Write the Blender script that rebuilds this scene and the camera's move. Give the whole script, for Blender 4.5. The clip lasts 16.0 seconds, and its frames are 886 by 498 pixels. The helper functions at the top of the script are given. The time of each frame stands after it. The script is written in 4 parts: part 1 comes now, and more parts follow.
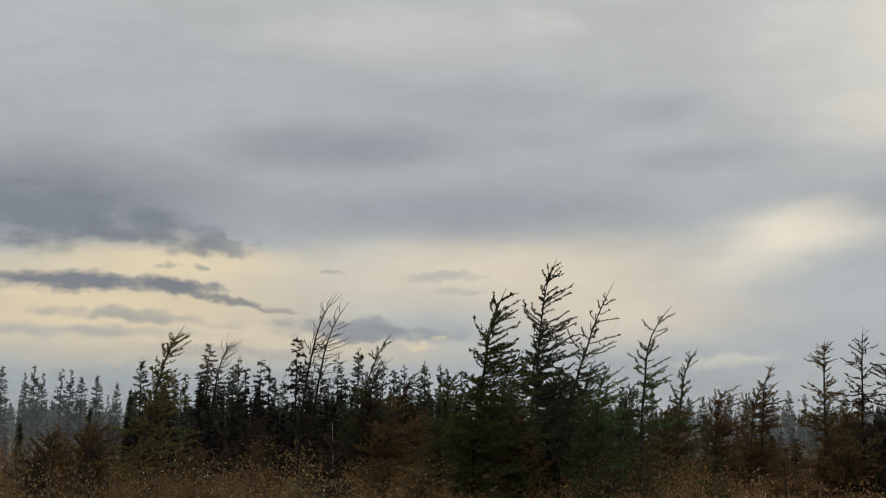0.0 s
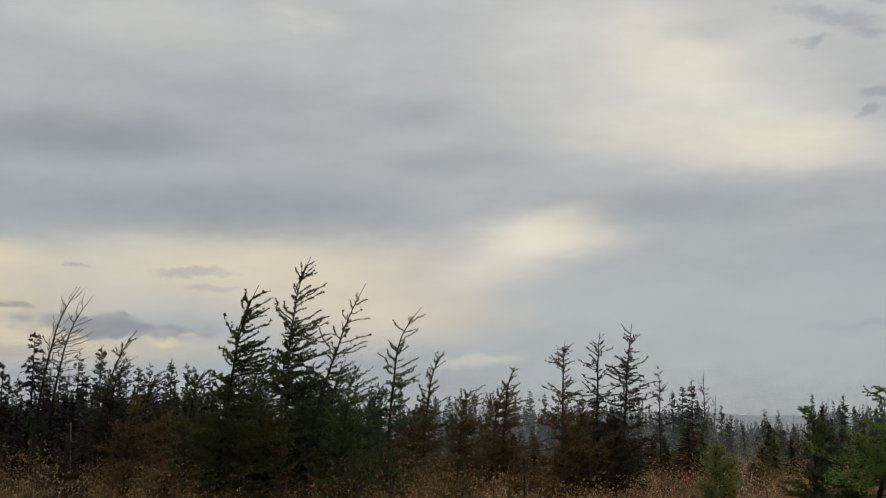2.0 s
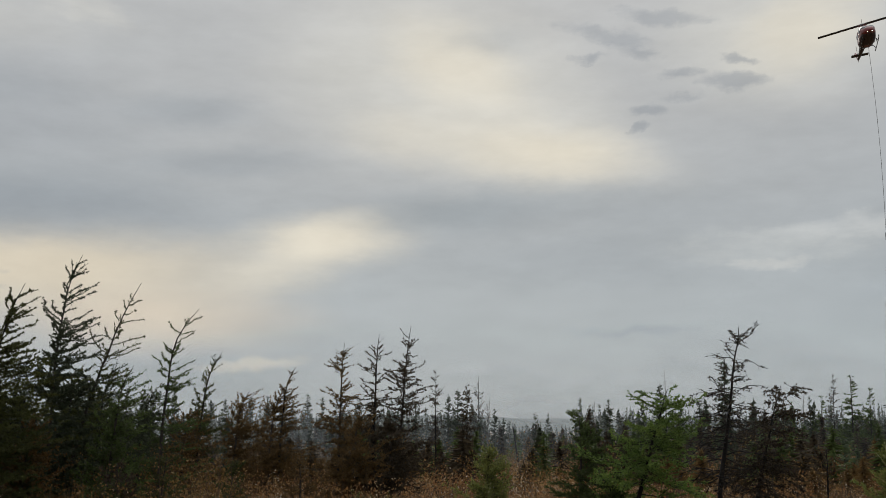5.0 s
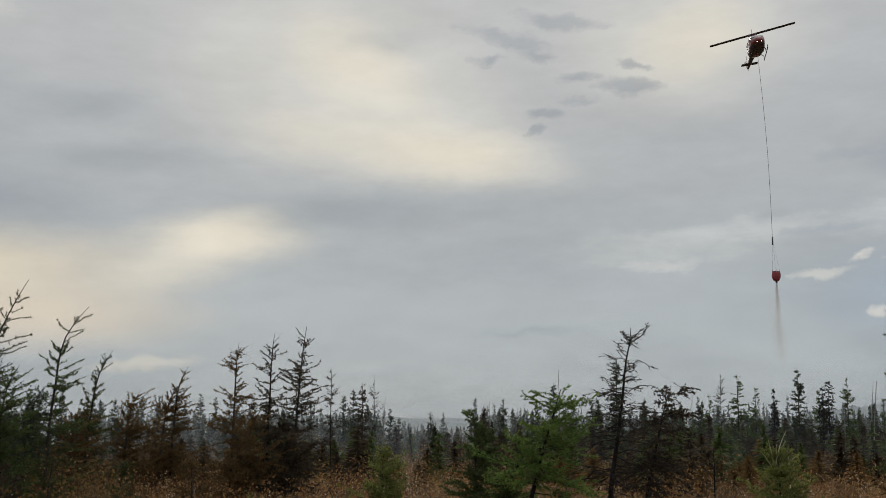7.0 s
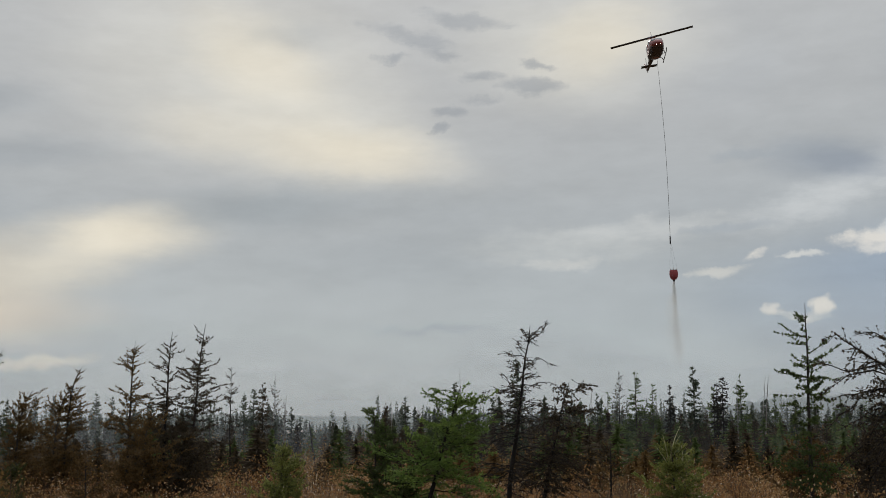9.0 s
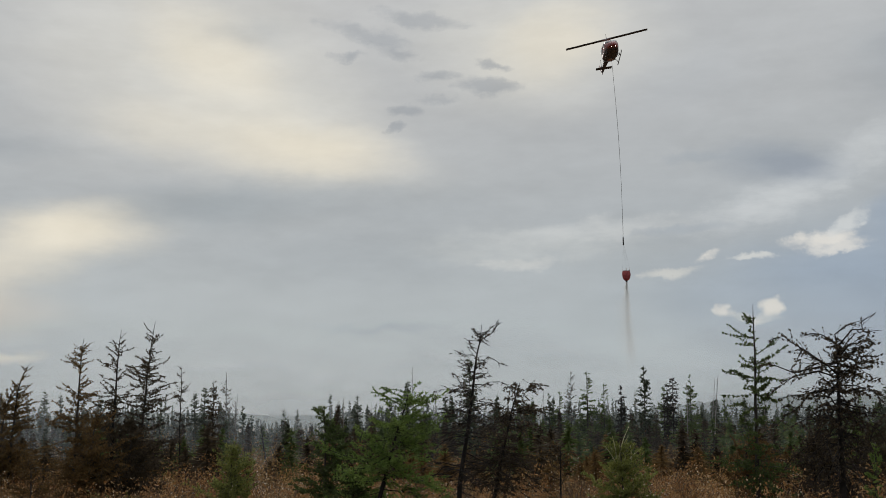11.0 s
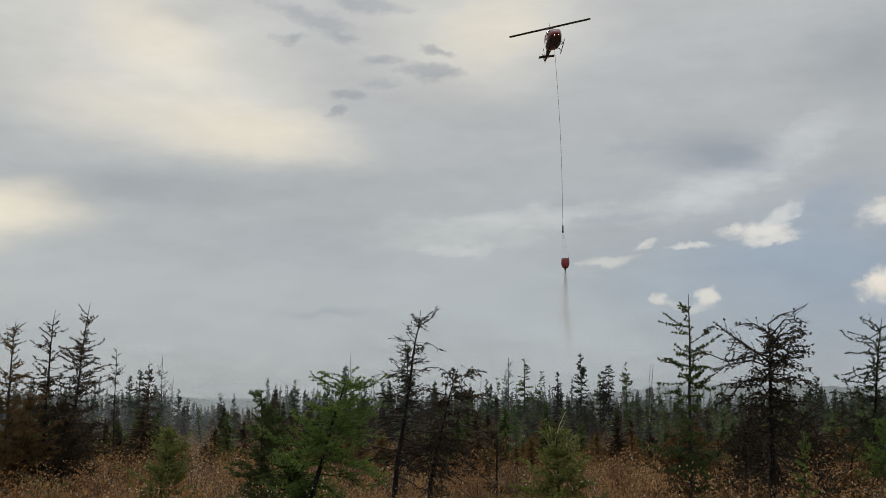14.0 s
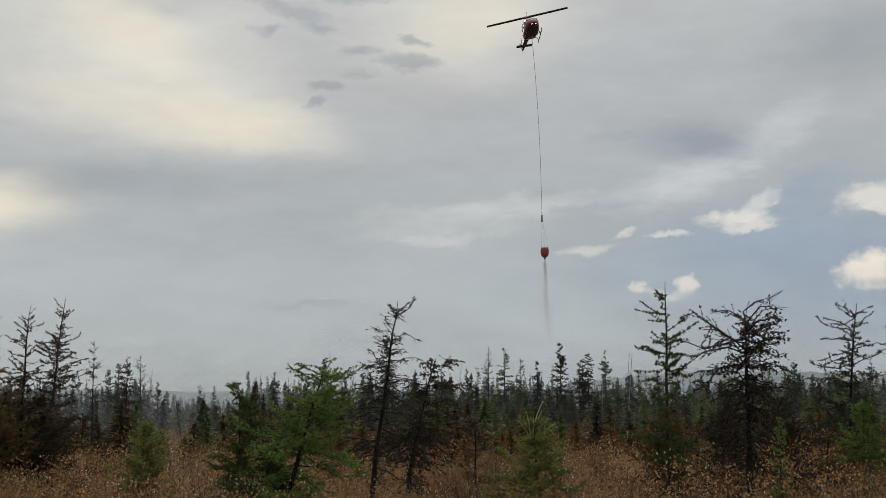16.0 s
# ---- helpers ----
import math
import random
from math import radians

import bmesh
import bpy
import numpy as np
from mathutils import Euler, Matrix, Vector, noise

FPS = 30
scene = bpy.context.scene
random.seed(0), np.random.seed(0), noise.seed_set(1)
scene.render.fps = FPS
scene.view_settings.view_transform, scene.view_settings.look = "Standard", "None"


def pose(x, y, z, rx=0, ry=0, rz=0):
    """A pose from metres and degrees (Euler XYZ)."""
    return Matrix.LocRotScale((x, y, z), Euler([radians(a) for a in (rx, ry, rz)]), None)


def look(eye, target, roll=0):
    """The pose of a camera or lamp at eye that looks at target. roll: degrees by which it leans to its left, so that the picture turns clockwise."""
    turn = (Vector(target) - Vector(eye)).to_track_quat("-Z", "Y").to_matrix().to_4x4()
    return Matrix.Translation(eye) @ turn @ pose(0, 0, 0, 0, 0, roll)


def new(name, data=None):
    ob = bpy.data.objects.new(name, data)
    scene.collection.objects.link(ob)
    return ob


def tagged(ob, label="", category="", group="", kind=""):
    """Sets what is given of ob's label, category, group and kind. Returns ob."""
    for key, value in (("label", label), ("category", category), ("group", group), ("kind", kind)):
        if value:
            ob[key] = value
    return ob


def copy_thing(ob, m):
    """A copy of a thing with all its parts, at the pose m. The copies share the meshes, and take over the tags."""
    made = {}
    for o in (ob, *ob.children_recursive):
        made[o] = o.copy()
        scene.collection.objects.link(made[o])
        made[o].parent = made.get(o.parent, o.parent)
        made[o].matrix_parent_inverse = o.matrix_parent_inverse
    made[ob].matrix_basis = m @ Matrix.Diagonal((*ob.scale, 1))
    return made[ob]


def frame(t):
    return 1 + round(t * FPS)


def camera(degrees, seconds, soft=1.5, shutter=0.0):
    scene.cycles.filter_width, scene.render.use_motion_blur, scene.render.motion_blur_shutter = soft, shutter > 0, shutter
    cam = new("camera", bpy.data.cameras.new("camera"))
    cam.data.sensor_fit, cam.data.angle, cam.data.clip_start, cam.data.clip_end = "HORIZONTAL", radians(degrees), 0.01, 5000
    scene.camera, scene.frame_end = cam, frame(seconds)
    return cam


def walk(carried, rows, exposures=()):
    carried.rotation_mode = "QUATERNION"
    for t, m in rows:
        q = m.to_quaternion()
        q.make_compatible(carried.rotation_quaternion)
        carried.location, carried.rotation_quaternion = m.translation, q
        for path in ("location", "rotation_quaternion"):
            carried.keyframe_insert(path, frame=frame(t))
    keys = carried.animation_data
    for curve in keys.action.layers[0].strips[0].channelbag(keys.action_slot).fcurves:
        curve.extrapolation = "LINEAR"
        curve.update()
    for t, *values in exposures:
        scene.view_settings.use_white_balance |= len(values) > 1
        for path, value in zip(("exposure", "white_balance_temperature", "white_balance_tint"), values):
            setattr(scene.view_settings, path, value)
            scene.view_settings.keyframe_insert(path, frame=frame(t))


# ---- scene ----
EYE = 2.6


def eye_at(t):
    """The stand drifts a hand's width to the right in the second half."""
    return Vector((float(np.interp(t, (0, 8, 10, 14, 16), (-0.12, -0.12, 0.0, 0.0, 0.08))), 0.0, EYE))


def aim(t, yaw, pitch, roll):
    eye = eye_at(t)
    a, p = radians(yaw), radians(pitch)
    return t, look(eye, eye + Vector((math.sin(a) * math.cos(p), math.cos(a) * math.cos(p), math.sin(p))), roll)


cam = camera(41.5, 16.0, soft=0.75)
walk(cam, [
    aim(0.0, -28.02, 8.54, 0.41), aim(0.5, -24.73, 8.52, 0.36), aim(1.0, -21.48, 8.48, 0.30), aim(1.5, -18.51, 8.49, 0.35),
    aim(2.0, -15.88, 8.57, 0.34), aim(2.5, -13.67, 8.70, 0.33), aim(3.0, -11.71, 8.79, 0.25), aim(3.5, -9.79, 8.82, 0.17),
    aim(4.0, -7.99, 8.80, 0.12), aim(5.25, -4.40, 8.80, 0.12), aim(6.5, -1.26, 8.80, 0.10), aim(7.0, 0.00, 8.79, -0.02),
    aim(7.5, 1.28, 8.73, -0.12), aim(8.0, 2.59, 8.70, -0.28), aim(8.5, 3.78, 8.65, -0.38), aim(9.0, 4.78, 8.66, -0.50),
    aim(9.5, 5.60, 8.68, -0.52), aim(12.0, 7.66, 8.52, -0.07), aim(12.5, 8.06, 8.45, 0.10), aim(13.0, 8.61, 8.30, 0.16),
    aim(13.5, 9.32, 8.08, 0.15), aim(14.0, 9.98, 7.89, 0.15), aim(14.5, 10.53, 7.74, 0.03), aim(15.0, 10.87, 7.63, -0.17),
    aim(15.5, 11.01, 7.48, -0.34), aim(16.0, 10.97, 7.41, -0.53)],
    exposures=[(0.0, -0.06), (3.0, -0.07), (7.0, -0.05), (12.0, -0.02), (16.0, 0.0)])

# ---- sky and sun ----


def rgb(r, g, b):
    """A linear colour from 8-bit screen values."""
    lin = [(c / 255 / 12.92 if c < 10 else ((c / 255 + 0.055) / 1.055) ** 2.4) for c in (r, g, b)]
    return (*lin, 1.0)


class Nodes:
    """Short spelling for node trees."""

    def __init__(self, tree):
        self.tree = tree

    def add(self, kind, ins=None, **props):
        n = self.tree.nodes.new(kind)
        if "operation" in props:
            n.operation = props["operation"]
        if "data_type" in props:
            n.data_type, n.blend_type = props["data_type"], props["blend_type"]
        if "interpolation_type" in props:
            n.interpolation_type = props["interpolation_type"]
        if "vector_type" in props:
            n.vector_type = props["vector_type"]
        if "gradient_type" in props:
            n.gradient_type = props["gradient_type"]
        for k, v in (ins or {}).items():
            if isinstance(v, bpy.types.NodeSocket):
                self.tree.links.new(v, n.inputs[k])
            else:
                n.inputs[k].default_value = v
        return n

    def math(self, op, a, b=0.0, c=0.0):
        return self.add("ShaderNodeMath", {0: a, 1: b, 2: c}, operation=op).outputs[0]

    def vec(self, op, a, b=(0, 0, 0)):
        return self.add("ShaderNodeVectorMath", {0: a, 1: b}, operation=op).outputs[0]

    def mix(self, fac, a, b, blend="MIX"):
        return self.add("ShaderNodeMix", {0: fac, 6: a, 7: b}, data_type="RGBA", blend_type=blend).outputs[2]

    def noise(self, vector, scale, detail=4.0, rough=0.55):
        return self.add("ShaderNodeTexNoise", {"Vector": vector, "Scale": scale, "Detail": detail, "Roughness": rough})

    def ramp(self, fac, stops):
        n = self.add("ShaderNodeValToRGB", {0: fac})
        e = n.color_ramp.elements
        while len(e) < len(stops):
            e.new(0.5)
        for el, (p, c) in zip(e, stops):
            el.position, el.color = p, c
        return n.outputs[0]

    def fit(self, value, a, b, c=0.0, d=1.0):
        return self.add("ShaderNodeMapRange", {0: value, 1: a, 2: b, 3: c, 4: d}, interpolation_type="SMOOTHSTEP").outputs[0]


world = bpy.data.worlds.new("sky")
scene.world = world
world.use_nodes = True
world.node_tree.nodes.clear()
W = Nodes(world.node_tree)
way = W.add("ShaderNodeTexCoord").outputs["Generated"]
xyz = W.add("ShaderNodeSeparateXYZ", {0: way})
azimuth = W.math("MULTIPLY", W.math("ARCTAN2", xyz.outputs[0], xyz.outputs[1]), 57.2958)
height = W.math("MULTIPLY", W.math("ARCSINE", xyz.outputs[2]), 57.2958)
flat = W.add("ShaderNodeCombineXYZ", {0: azimuth, 1: height}).outputs[0]
# cloud shapes are stretched sideways and frayed at three scales
wide = W.vec("MULTIPLY", flat, (0.5, 1.3, 1))
w1 = W.noise(wide, 0.11, 2.0).outputs["Color"]
w2 = W.noise(wide, 0.5, 5.0, 0.6).outputs["Color"]
bend = W.vec("ADD", W.vec("MULTIPLY", W.vec("SUBTRACT", w1, (0.5, 0.5, 0.5)), (1.5, 0.7, 0)),
             W.vec("MULTIPLY", W.vec("SUBTRACT", w2, (0.5, 0.5, 0.5)), (2.4, 1.1, 0)))
soft = W.vec("ADD", flat, bend)
sharp = W.vec("ADD", flat, W.vec("MULTIPLY", W.vec("SUBTRACT", W.noise(flat, 0.8, 4.5, 0.56).outputs["Color"], (0.5, 0.5, 0.5)), (1.9, 1.1, 0)))
nishita = W.add("ShaderNodeTexSky")
nishita.sky_type, nishita.sun_disc = "NISHITA", False
nishita.sun_elevation, nishita.sun_rotation = radians(24), radians(-4)
blue = W.vec("MULTIPLY", nishita.outputs[0], (0.06, 0.06, 0.06))
tilted = W.math("DIVIDE", W.math("ADD", height, W.math("MULTIPLY", W.math("SUBTRACT", w2, 0.5), 1.5)), 90.0)
veil = W.ramp(tilted, [(0.0, rgb(172, 183, 189)), (0.045, rgb(170, 180, 187)), (0.10, rgb(166, 173, 179)), (0.17, rgb(178, 181, 184)),
                       (0.24, rgb(190, 192, 194)), (0.45, rgb(225, 227, 230)), (1.0, rgb(250, 251, 253))])
state = [W.mix(0.95, blue, veil)]


fray = W.noise(W.vec("MULTIPLY", flat, (0.45, 1.5, 1)), 0.9, 7.0, 0.62).outputs[0]
puff = W.noise(flat, 1.5, 7.0, 0.66).outputs[0]
lumps = W.noise(W.vec("MULTIPLY", flat, (0.55, 1.3, 1)), 0.9, 4.5, 0.54).outputs[0]
ripple = W.noise(W.vec("MULTIPLY", flat, (0.32, 1.0, 1)), 0.42, 6.0, 0.58).outputs[0]
# each edge: how fast the rim closes, how much the fraying shifts it, and the thresholds between which it fills
EDGES = {"wisp": (4.0, fray, 1.7, 0.02, 1.0), "torn": (4.0, fray, 1.5, 0.02, 0.85), "lump": (3.2, lumps, 1.8, -0.05, 0.85),
         "crisp": (5.0, puff, 1.2, 0.0, 0.72), "sheet": (2.2, fray, 1.5, -0.1, 1.25)}


def cloud(az, el, rx, ry, colour, amount, turn=0.0, edge="soft"):
    """A patch of cloud at a bearing and height in degrees, with soft, wispy, torn, lumpy or puffed edges."""
    q = W.add("ShaderNodeMapping", {0: soft if edge == "soft" else sharp, 1: (az, el, 0), 2: (0, 0, radians(turn)), 3: (rx, ry, 1)}, vector_type="TEXTURE").outputs[0]
    g = W.add("ShaderNodeTexGradient", {0: q}, gradient_type="SPHERICAL").outputs[1]
    if edge in EDGES:
        rim, field, shift, low, full = EDGES[edge]
        g = W.math("MULTIPLY", W.math("MINIMUM", W.math("MULTIPLY", g, rim), 1.0), W.math("ADD", g, W.math("MULTIPLY", W.math("SUBTRACT", field, 0.5), shift)))
        g = W.fit(g, low, full, 0.0, amount)
    else:
        g = W.fit(g, 0.0, 0.9, 0.0, amount)
    state[0] = W.mix(g, state[0], rgb(*colour))


CREAM, PALE, SLATE, GREY, AZURE, WHITE, WARM = (238, 229, 210), (219, 217, 210), (114, 121, 132), (149, 157, 165), (146, 162, 181), (228, 224, 217), (236, 216, 182)
GOLD = (240, 221, 182)
# warm light under the western deck
cloud(-45, 5.4, 19, 3.6, (238, 217, 178), 0.9)
cloud(-41, 7.6, 10, 1.5, GOLD, 0.9)
cloud(-37, 3.6, 16, 1.5, WARM, 0.75)
cloud(-42, 4.6, 9, 1.0, GOLD, 0.6)
cloud(-25, 7.4, 17, 3.0, (234, 219, 192), 0.8)
cloud(-19, 5.2, 10, 2.2, (236, 217, 190), 0.65)
cloud(-14.3, 3.1, 3.6, 0.5, CREAM, 0.7, 6, "wisp")
# bright thin places in the deck
cloud(-11.0, 9.0, 6.4, 2.0, CREAM, 0.75, 6)
cloud(-10.6, 9.3, 4.1, 1.6, CREAM, 0.7, 10)
cloud(-13.6, 7.3, 4.6, 1.2, CREAM, 0.45, 8)
cloud(-9.5, 16.8, 7.3, 5.5, PALE, 0.5, -25)
cloud(-3.6, 16.8, 10.4, 6.1, PALE, 0.85, -28)
cloud(-4.2, 17.0, 6.1, 3.2, CREAM, 0.7, -38)
cloud(-1.0, 14.0, 10.4, 3.2, PALE, 0.7, -14)
cloud(0.2, 13.4, 6.7, 2.1, CREAM, 0.85, -6)
cloud(-6.6, 14.0, 5.5, 2.0, CREAM, 0.4, -8)
cloud(12.2, 18.4, 8.5, 4.4, PALE, 0.9)
cloud(12.6, 18.6, 4.4, 2.7, CREAM, 0.6, 20)
cloud(-30, 18.8, 12.2, 2.0, PALE, 0.35)
cloud(-23, 19.6, 3.7, 1.1, PALE, 0.5, -12, "sheet")
# blue gap low in the east
cloud(31, 5.8, 15, 5.6, AZURE, 0.85)
cloud(21.5, 6.2, 8, 2.8, AZURE, 0.3)
cloud(26, 7.4, 6, 1.8, (142, 159, 179), 0.5)
cloud(28.6, 9.6, 3.4, 1.6, (146, 162, 182), 0.6, 30)
# grey deck
cloud(-46.5, 10.6, 13, 3.2, SLATE, 0.75)
cloud(-47.4, 9.6, 8.5, 2.2, SLATE, 0.9, -3, "lump")
cloud(-41.8, 9.0, 4.6, 1.2, SLATE, 0.75, -8, "lump")
cloud(-38.6, 8.5, 2.2, 0.6, SLATE, 0.6, -8, "lump")
cloud(-34.4, 13.3, 8, 1.9, (136, 143, 153), 0.75)
cloud(-30, 10.2, 12, 2.0, GREY, 0.65)
cloud(-23.5, 10.4, 10, 2.6, GREY, 0.65)
cloud(-26, 14.6, 10, 3.6, (156, 163, 172), 0.35)
cloud(-30.5, 13.6, 4.5, 1.6, (142, 149, 160), 0.5)
cloud(-17.6, 15.2, 5, 1.3, GREY, 0.5)
cloud(-16.0, 12.8, 7, 1.0, GREY, 0.45, 4)
cloud(-28, 15.8, 9, 1.4, GREY, 0.25)
cloud(-4.0, 10.6, 8, 1.8, (154, 162, 168), 0.75, 4)
cloud(3.5, 11.0, 9, 1.7, (158, 165, 171), 0.5, -2)
cloud(2, 8.2, 11, 2.6, GREY, 0.25)
cloud(-2.4, 18.9, 3.0, 1.2, GREY, 0.25)
cloud(18.5, 16.5, 6.5, 2.6, (178, 183, 189), 0.3)
cloud(31, 16.6, 6, 3.2, GREY, 0.65)
# wide pale sheets with frayed edges
cloud(11.3, 8.7, 8.6, 1.5, (198, 201, 200), 0.62, 2, "sheet")
cloud(15.0, 9.5, 7.5, 0.9, (200, 203, 204), 0.75, 4, "sheet")
cloud(10.8, 7.8, 2.6, 0.45, (204, 205, 203), 0.6, 4, "wisp")
cloud(23.0, 10.4, 6.4, 1.7, (202, 206, 209), 0.85, 16, "sheet")
cloud(27.0, 12.4, 4.6, 1.5, (200, 204, 207), 0.75, 30, "sheet")
cloud(23.4, 12.2, 4.6, 1.5, (150, 159, 170), 0.85, -4)
cloud(24.2, 12.0, 2.6, 0.9, (143, 152, 165), 0.5, -10)
cloud(20.2, 12.7, 3.2, 0.6, (160, 168, 176), 0.6, 0, "wisp")
cloud(18.8, 9.3, 3.6, 0.35, (166, 174, 182), 0.7, 3, "wisp")
cloud(18.1, 7.2, 1.9, 0.32, PALE, 0.6, 6, "wisp")
cloud(3.9, 4.75, 4.5, 0.4, (156, 166, 174), 0.6, 0, "wisp")
cloud(-1.5, 3.1, 4, 0.5, (190, 196, 198), 0.4, 0, "wisp")
# thin dark streaks and scraps
cloud(-46.0, 6.6, 5.6, 0.75, SLATE, 0.95, 1, "lump")
cloud(-41.4, 6.5, 4.2, 0.62, SLATE, 0.95, -6, "lump")
cloud(-38.4, 5.8, 4.4, 0.34, (128, 130, 134), 0.85, -9, "torn")
cloud(-43.0, 5.0, 7, 0.5, (160, 160, 158), 0.8, -3, "torn")
cloud(-31.6, 4.5, 6.4, 0.75, (142, 147, 154), 0.95, -2, "lump")
cloud(-29.2, 3.75, 1.5, 0.26, GOLD, 0.8, -4, "wisp")
cloud(-28.2, 4.2, 0.8, 0.22, GOLD, 0.6, 0, "wisp")
cloud(-38, 3.4, 8, 0.5, (172, 170, 166), 0.6, 0, "torn")
cloud(-27.9, 7.2, 3.4, 0.36, (168, 170, 169), 0.6, 2, "torn")
cloud(-27.0, 6.4, 2.0, 0.3, (176, 176, 172), 0.5, 0, "torn")
cloud(-33.6, 7.3, 1.0, 0.2, (165, 166, 165), 0.7, 0, "torn")
cloud(-39.6, 7.4, 0.8, 0.22, (150, 152, 154), 0.7, -10, "torn")
cloud(-41.4, 7.5, 0.7, 0.2, (150, 152, 154), 0.6, 0, "torn")
cloud(-45, 4.2, 9, 0.5, GREY, 0.6, 0, "wisp")
DUSK = (148, 154, 162)
cloud(9.3, 16.5, 2.3, 0.62, DUSK, 0.58, -2, "torn")
cloud(5.1, 15.35, 1.35, 0.46, DUSK, 0.58, 0, "torn")
cloud(4.6, 14.5, 0.75, 0.4, DUSK, 0.6, 30, "torn")
cloud(9.6, 17.5, 1.2, 0.36, DUSK, 0.58, -8, "torn")
cloud(3.4, 18.9, 3.6, 0.7, DUSK, 0.5, -14, "torn")
cloud(4.6, 18.2, 2.0, 0.5, DUSK, 0.5, -10, "torn")
cloud(2.4, 17.9, 1.5, 0.32, DUSK, 0.6, 0, "torn")
cloud(6.8, 17.0, 1.8, 0.4, DUSK, 0.55, 0, "torn")
cloud(6.0, 19.7, 3.2, 0.6, DUSK, 0.5, -8, "torn")
cloud(7.0, 15.9, 1.6, 0.3, DUSK, 0.4, 0, "torn")
# bright scraps and cumulus in the gap
cloud(25.2, 8.45, 2.5, 0.62, WHITE, 0.85, 2, "lump")
cloud(25.8, 8.05, 1.8, 0.3, (214, 213, 210), 0.9, 4, "lump")
cloud(26.4, 9.3, 1.5, 0.55, (206, 209, 210), 0.8, 30, "lump")
cloud(31.6, 9.3, 2.8, 0.9, WHITE, 0.8, 10, "lump")
cloud(32.4, 8.7, 1.8, 0.4, WHITE, 0.9, 0, "lump")
cloud(19.9, 7.95, 1.1, 0.34, WHITE, 0.75, 8, "lump")
cloud(22.2, 7.85, 1.3, 0.22, (212, 213, 211), 0.85, 0, "lump")
cloud(31.3, 5.85, 2.3, 1.15, (236, 228, 217), 1.0, 6, "crisp")
cloud(31.6, 5.15, 1.9, 0.4, (190, 190, 193), 0.7)
cloud(22.75, 5.5, 0.8, 0.55, (228, 224, 215), 0.8, 0, "crisp")
cloud(20.6, 5.25, 0.75, 0.42, (224, 221, 214), 0.75, 0, "crisp")
cloud(21.7, 5.0, 1.9, 0.34, PALE, 0.75, 0, "wisp")
grain = W.math("MULTIPLY", W.fit(ripple, 0.25, 0.75, 0.955, 1.045), W.fit(W.noise(wide, 0.9, 6.0, 0.6).outputs[0], 0.2, 0.8, 0.97, 1.03))
# an overcast dome is brightest overhead
dome = W.math("MULTIPLY", grain, W.fit(height, 22.0, 65.0, 1.0, 1.8))
lit = W.add("ShaderNodeBackground", {0: W.vec("MULTIPLY", state[0], W.add("ShaderNodeCombineXYZ", {0: W.math("MULTIPLY", dome, 0.998), 1: dome, 2: W.math("MULTIPLY", dome, 0.99)}).outputs[0]), 1: 1.0})
W.add("ShaderNodeOutputWorld", {0: lit.outputs[0]})

sun_data = bpy.data.lights.new("sun", "SUN")
sun_data.energy, sun_data.angle, sun_data.color = 1.1, radians(20), (1.0, 0.94, 0.84)
sun = new("sun", sun_data)
sun.matrix_world = look((-70, 900, 420), (0, 0, 0))

# ---- materials ----


def material(name, stops, rough=0.8, scale=3.0, translucent=0.0, bump=0.0, island=0.6, detail_scale=30.0):
    """Colour varies from piece to piece and, in two scales, over the surface."""
    m = bpy.data.materials.new(name)
    m.use_nodes = True
    m.node_tree.nodes.clear()
    n = Nodes(m.node_tree)
    here = n.add("ShaderNodeTexCoord").outputs["Object"]
    geo = n.add("ShaderNodeNewGeometry")
    coarse = n.fit(n.noise(here, scale, 3.0).outputs[0], 0.3, 0.7)
    fine = n.noise(here, detail_scale, 3.0).outputs[0]
    val = n.math("ADD", n.math("MULTIPLY", geo.outputs["Random Per Island"], island), n.math("MULTIPLY", n.math("ADD", coarse, fine), 0.5 * (1 - island)))
    col = n.ramp(val, stops)
    ins = {"Base Color": col, "Roughness": rough, "Specular IOR Level": 0.25}
    if bump:
        ins["Normal"] = n.add("ShaderNodeBump", {"Strength": bump, "Distance": 0.02, "Height": fine}).outputs[0]
    sh = n.add("ShaderNodeBsdfPrincipled", ins).outputs[0]
    if translucent:
        tr = n.add("ShaderNodeBsdfTranslucent", {0: col}).outputs[0]
        sh = n.add("ShaderNodeMixShader", {0: translucent, 1: sh, 2: tr}).outputs[0]
    n.add("ShaderNodeOutputMaterial", {0: sh})
    return m


def shades(*cols):
    return [(i / max(1, len(cols) - 1), (*c, 1.0)) for i, c in enumerate(cols)]


BARK = material("bark", shades((0.014, 0.012, 0.010), (0.035, 0.03, 0.026), (0.07, 0.06, 0.05)), 0.95, 4, bump=0.6, island=0.1)
CHAR = material("charred_bark", shades((0.006, 0.005, 0.005), (0.013, 0.011, 0.010), (0.030, 0.025, 0.021)), 0.95, 5, bump=0.6, island=0.1)
GREYWOOD = material("weathered_wood", shades((0.06, 0.055, 0.05), (0.16, 0.15, 0.14), (0.25, 0.23, 0.21)), 0.9, 6, bump=0.4, island=0.1)
LARCH = material("larch_needles", shades((0.065, 0.040, 0.014), (0.044, 0.048, 0.014), (0.075, 0.084, 0.023), (0.13, 0.12, 0.034)), 0.7, 0.8, 0.35, island=0.3)
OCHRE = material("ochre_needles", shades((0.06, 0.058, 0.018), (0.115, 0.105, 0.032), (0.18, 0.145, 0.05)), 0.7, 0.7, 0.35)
DARK = material("dark_spruce_needles", shades((0.022, 0.031, 0.016), (0.042, 0.054, 0.028), (0.068, 0.076, 0.042)), 0.7, 0.6, 0.2)
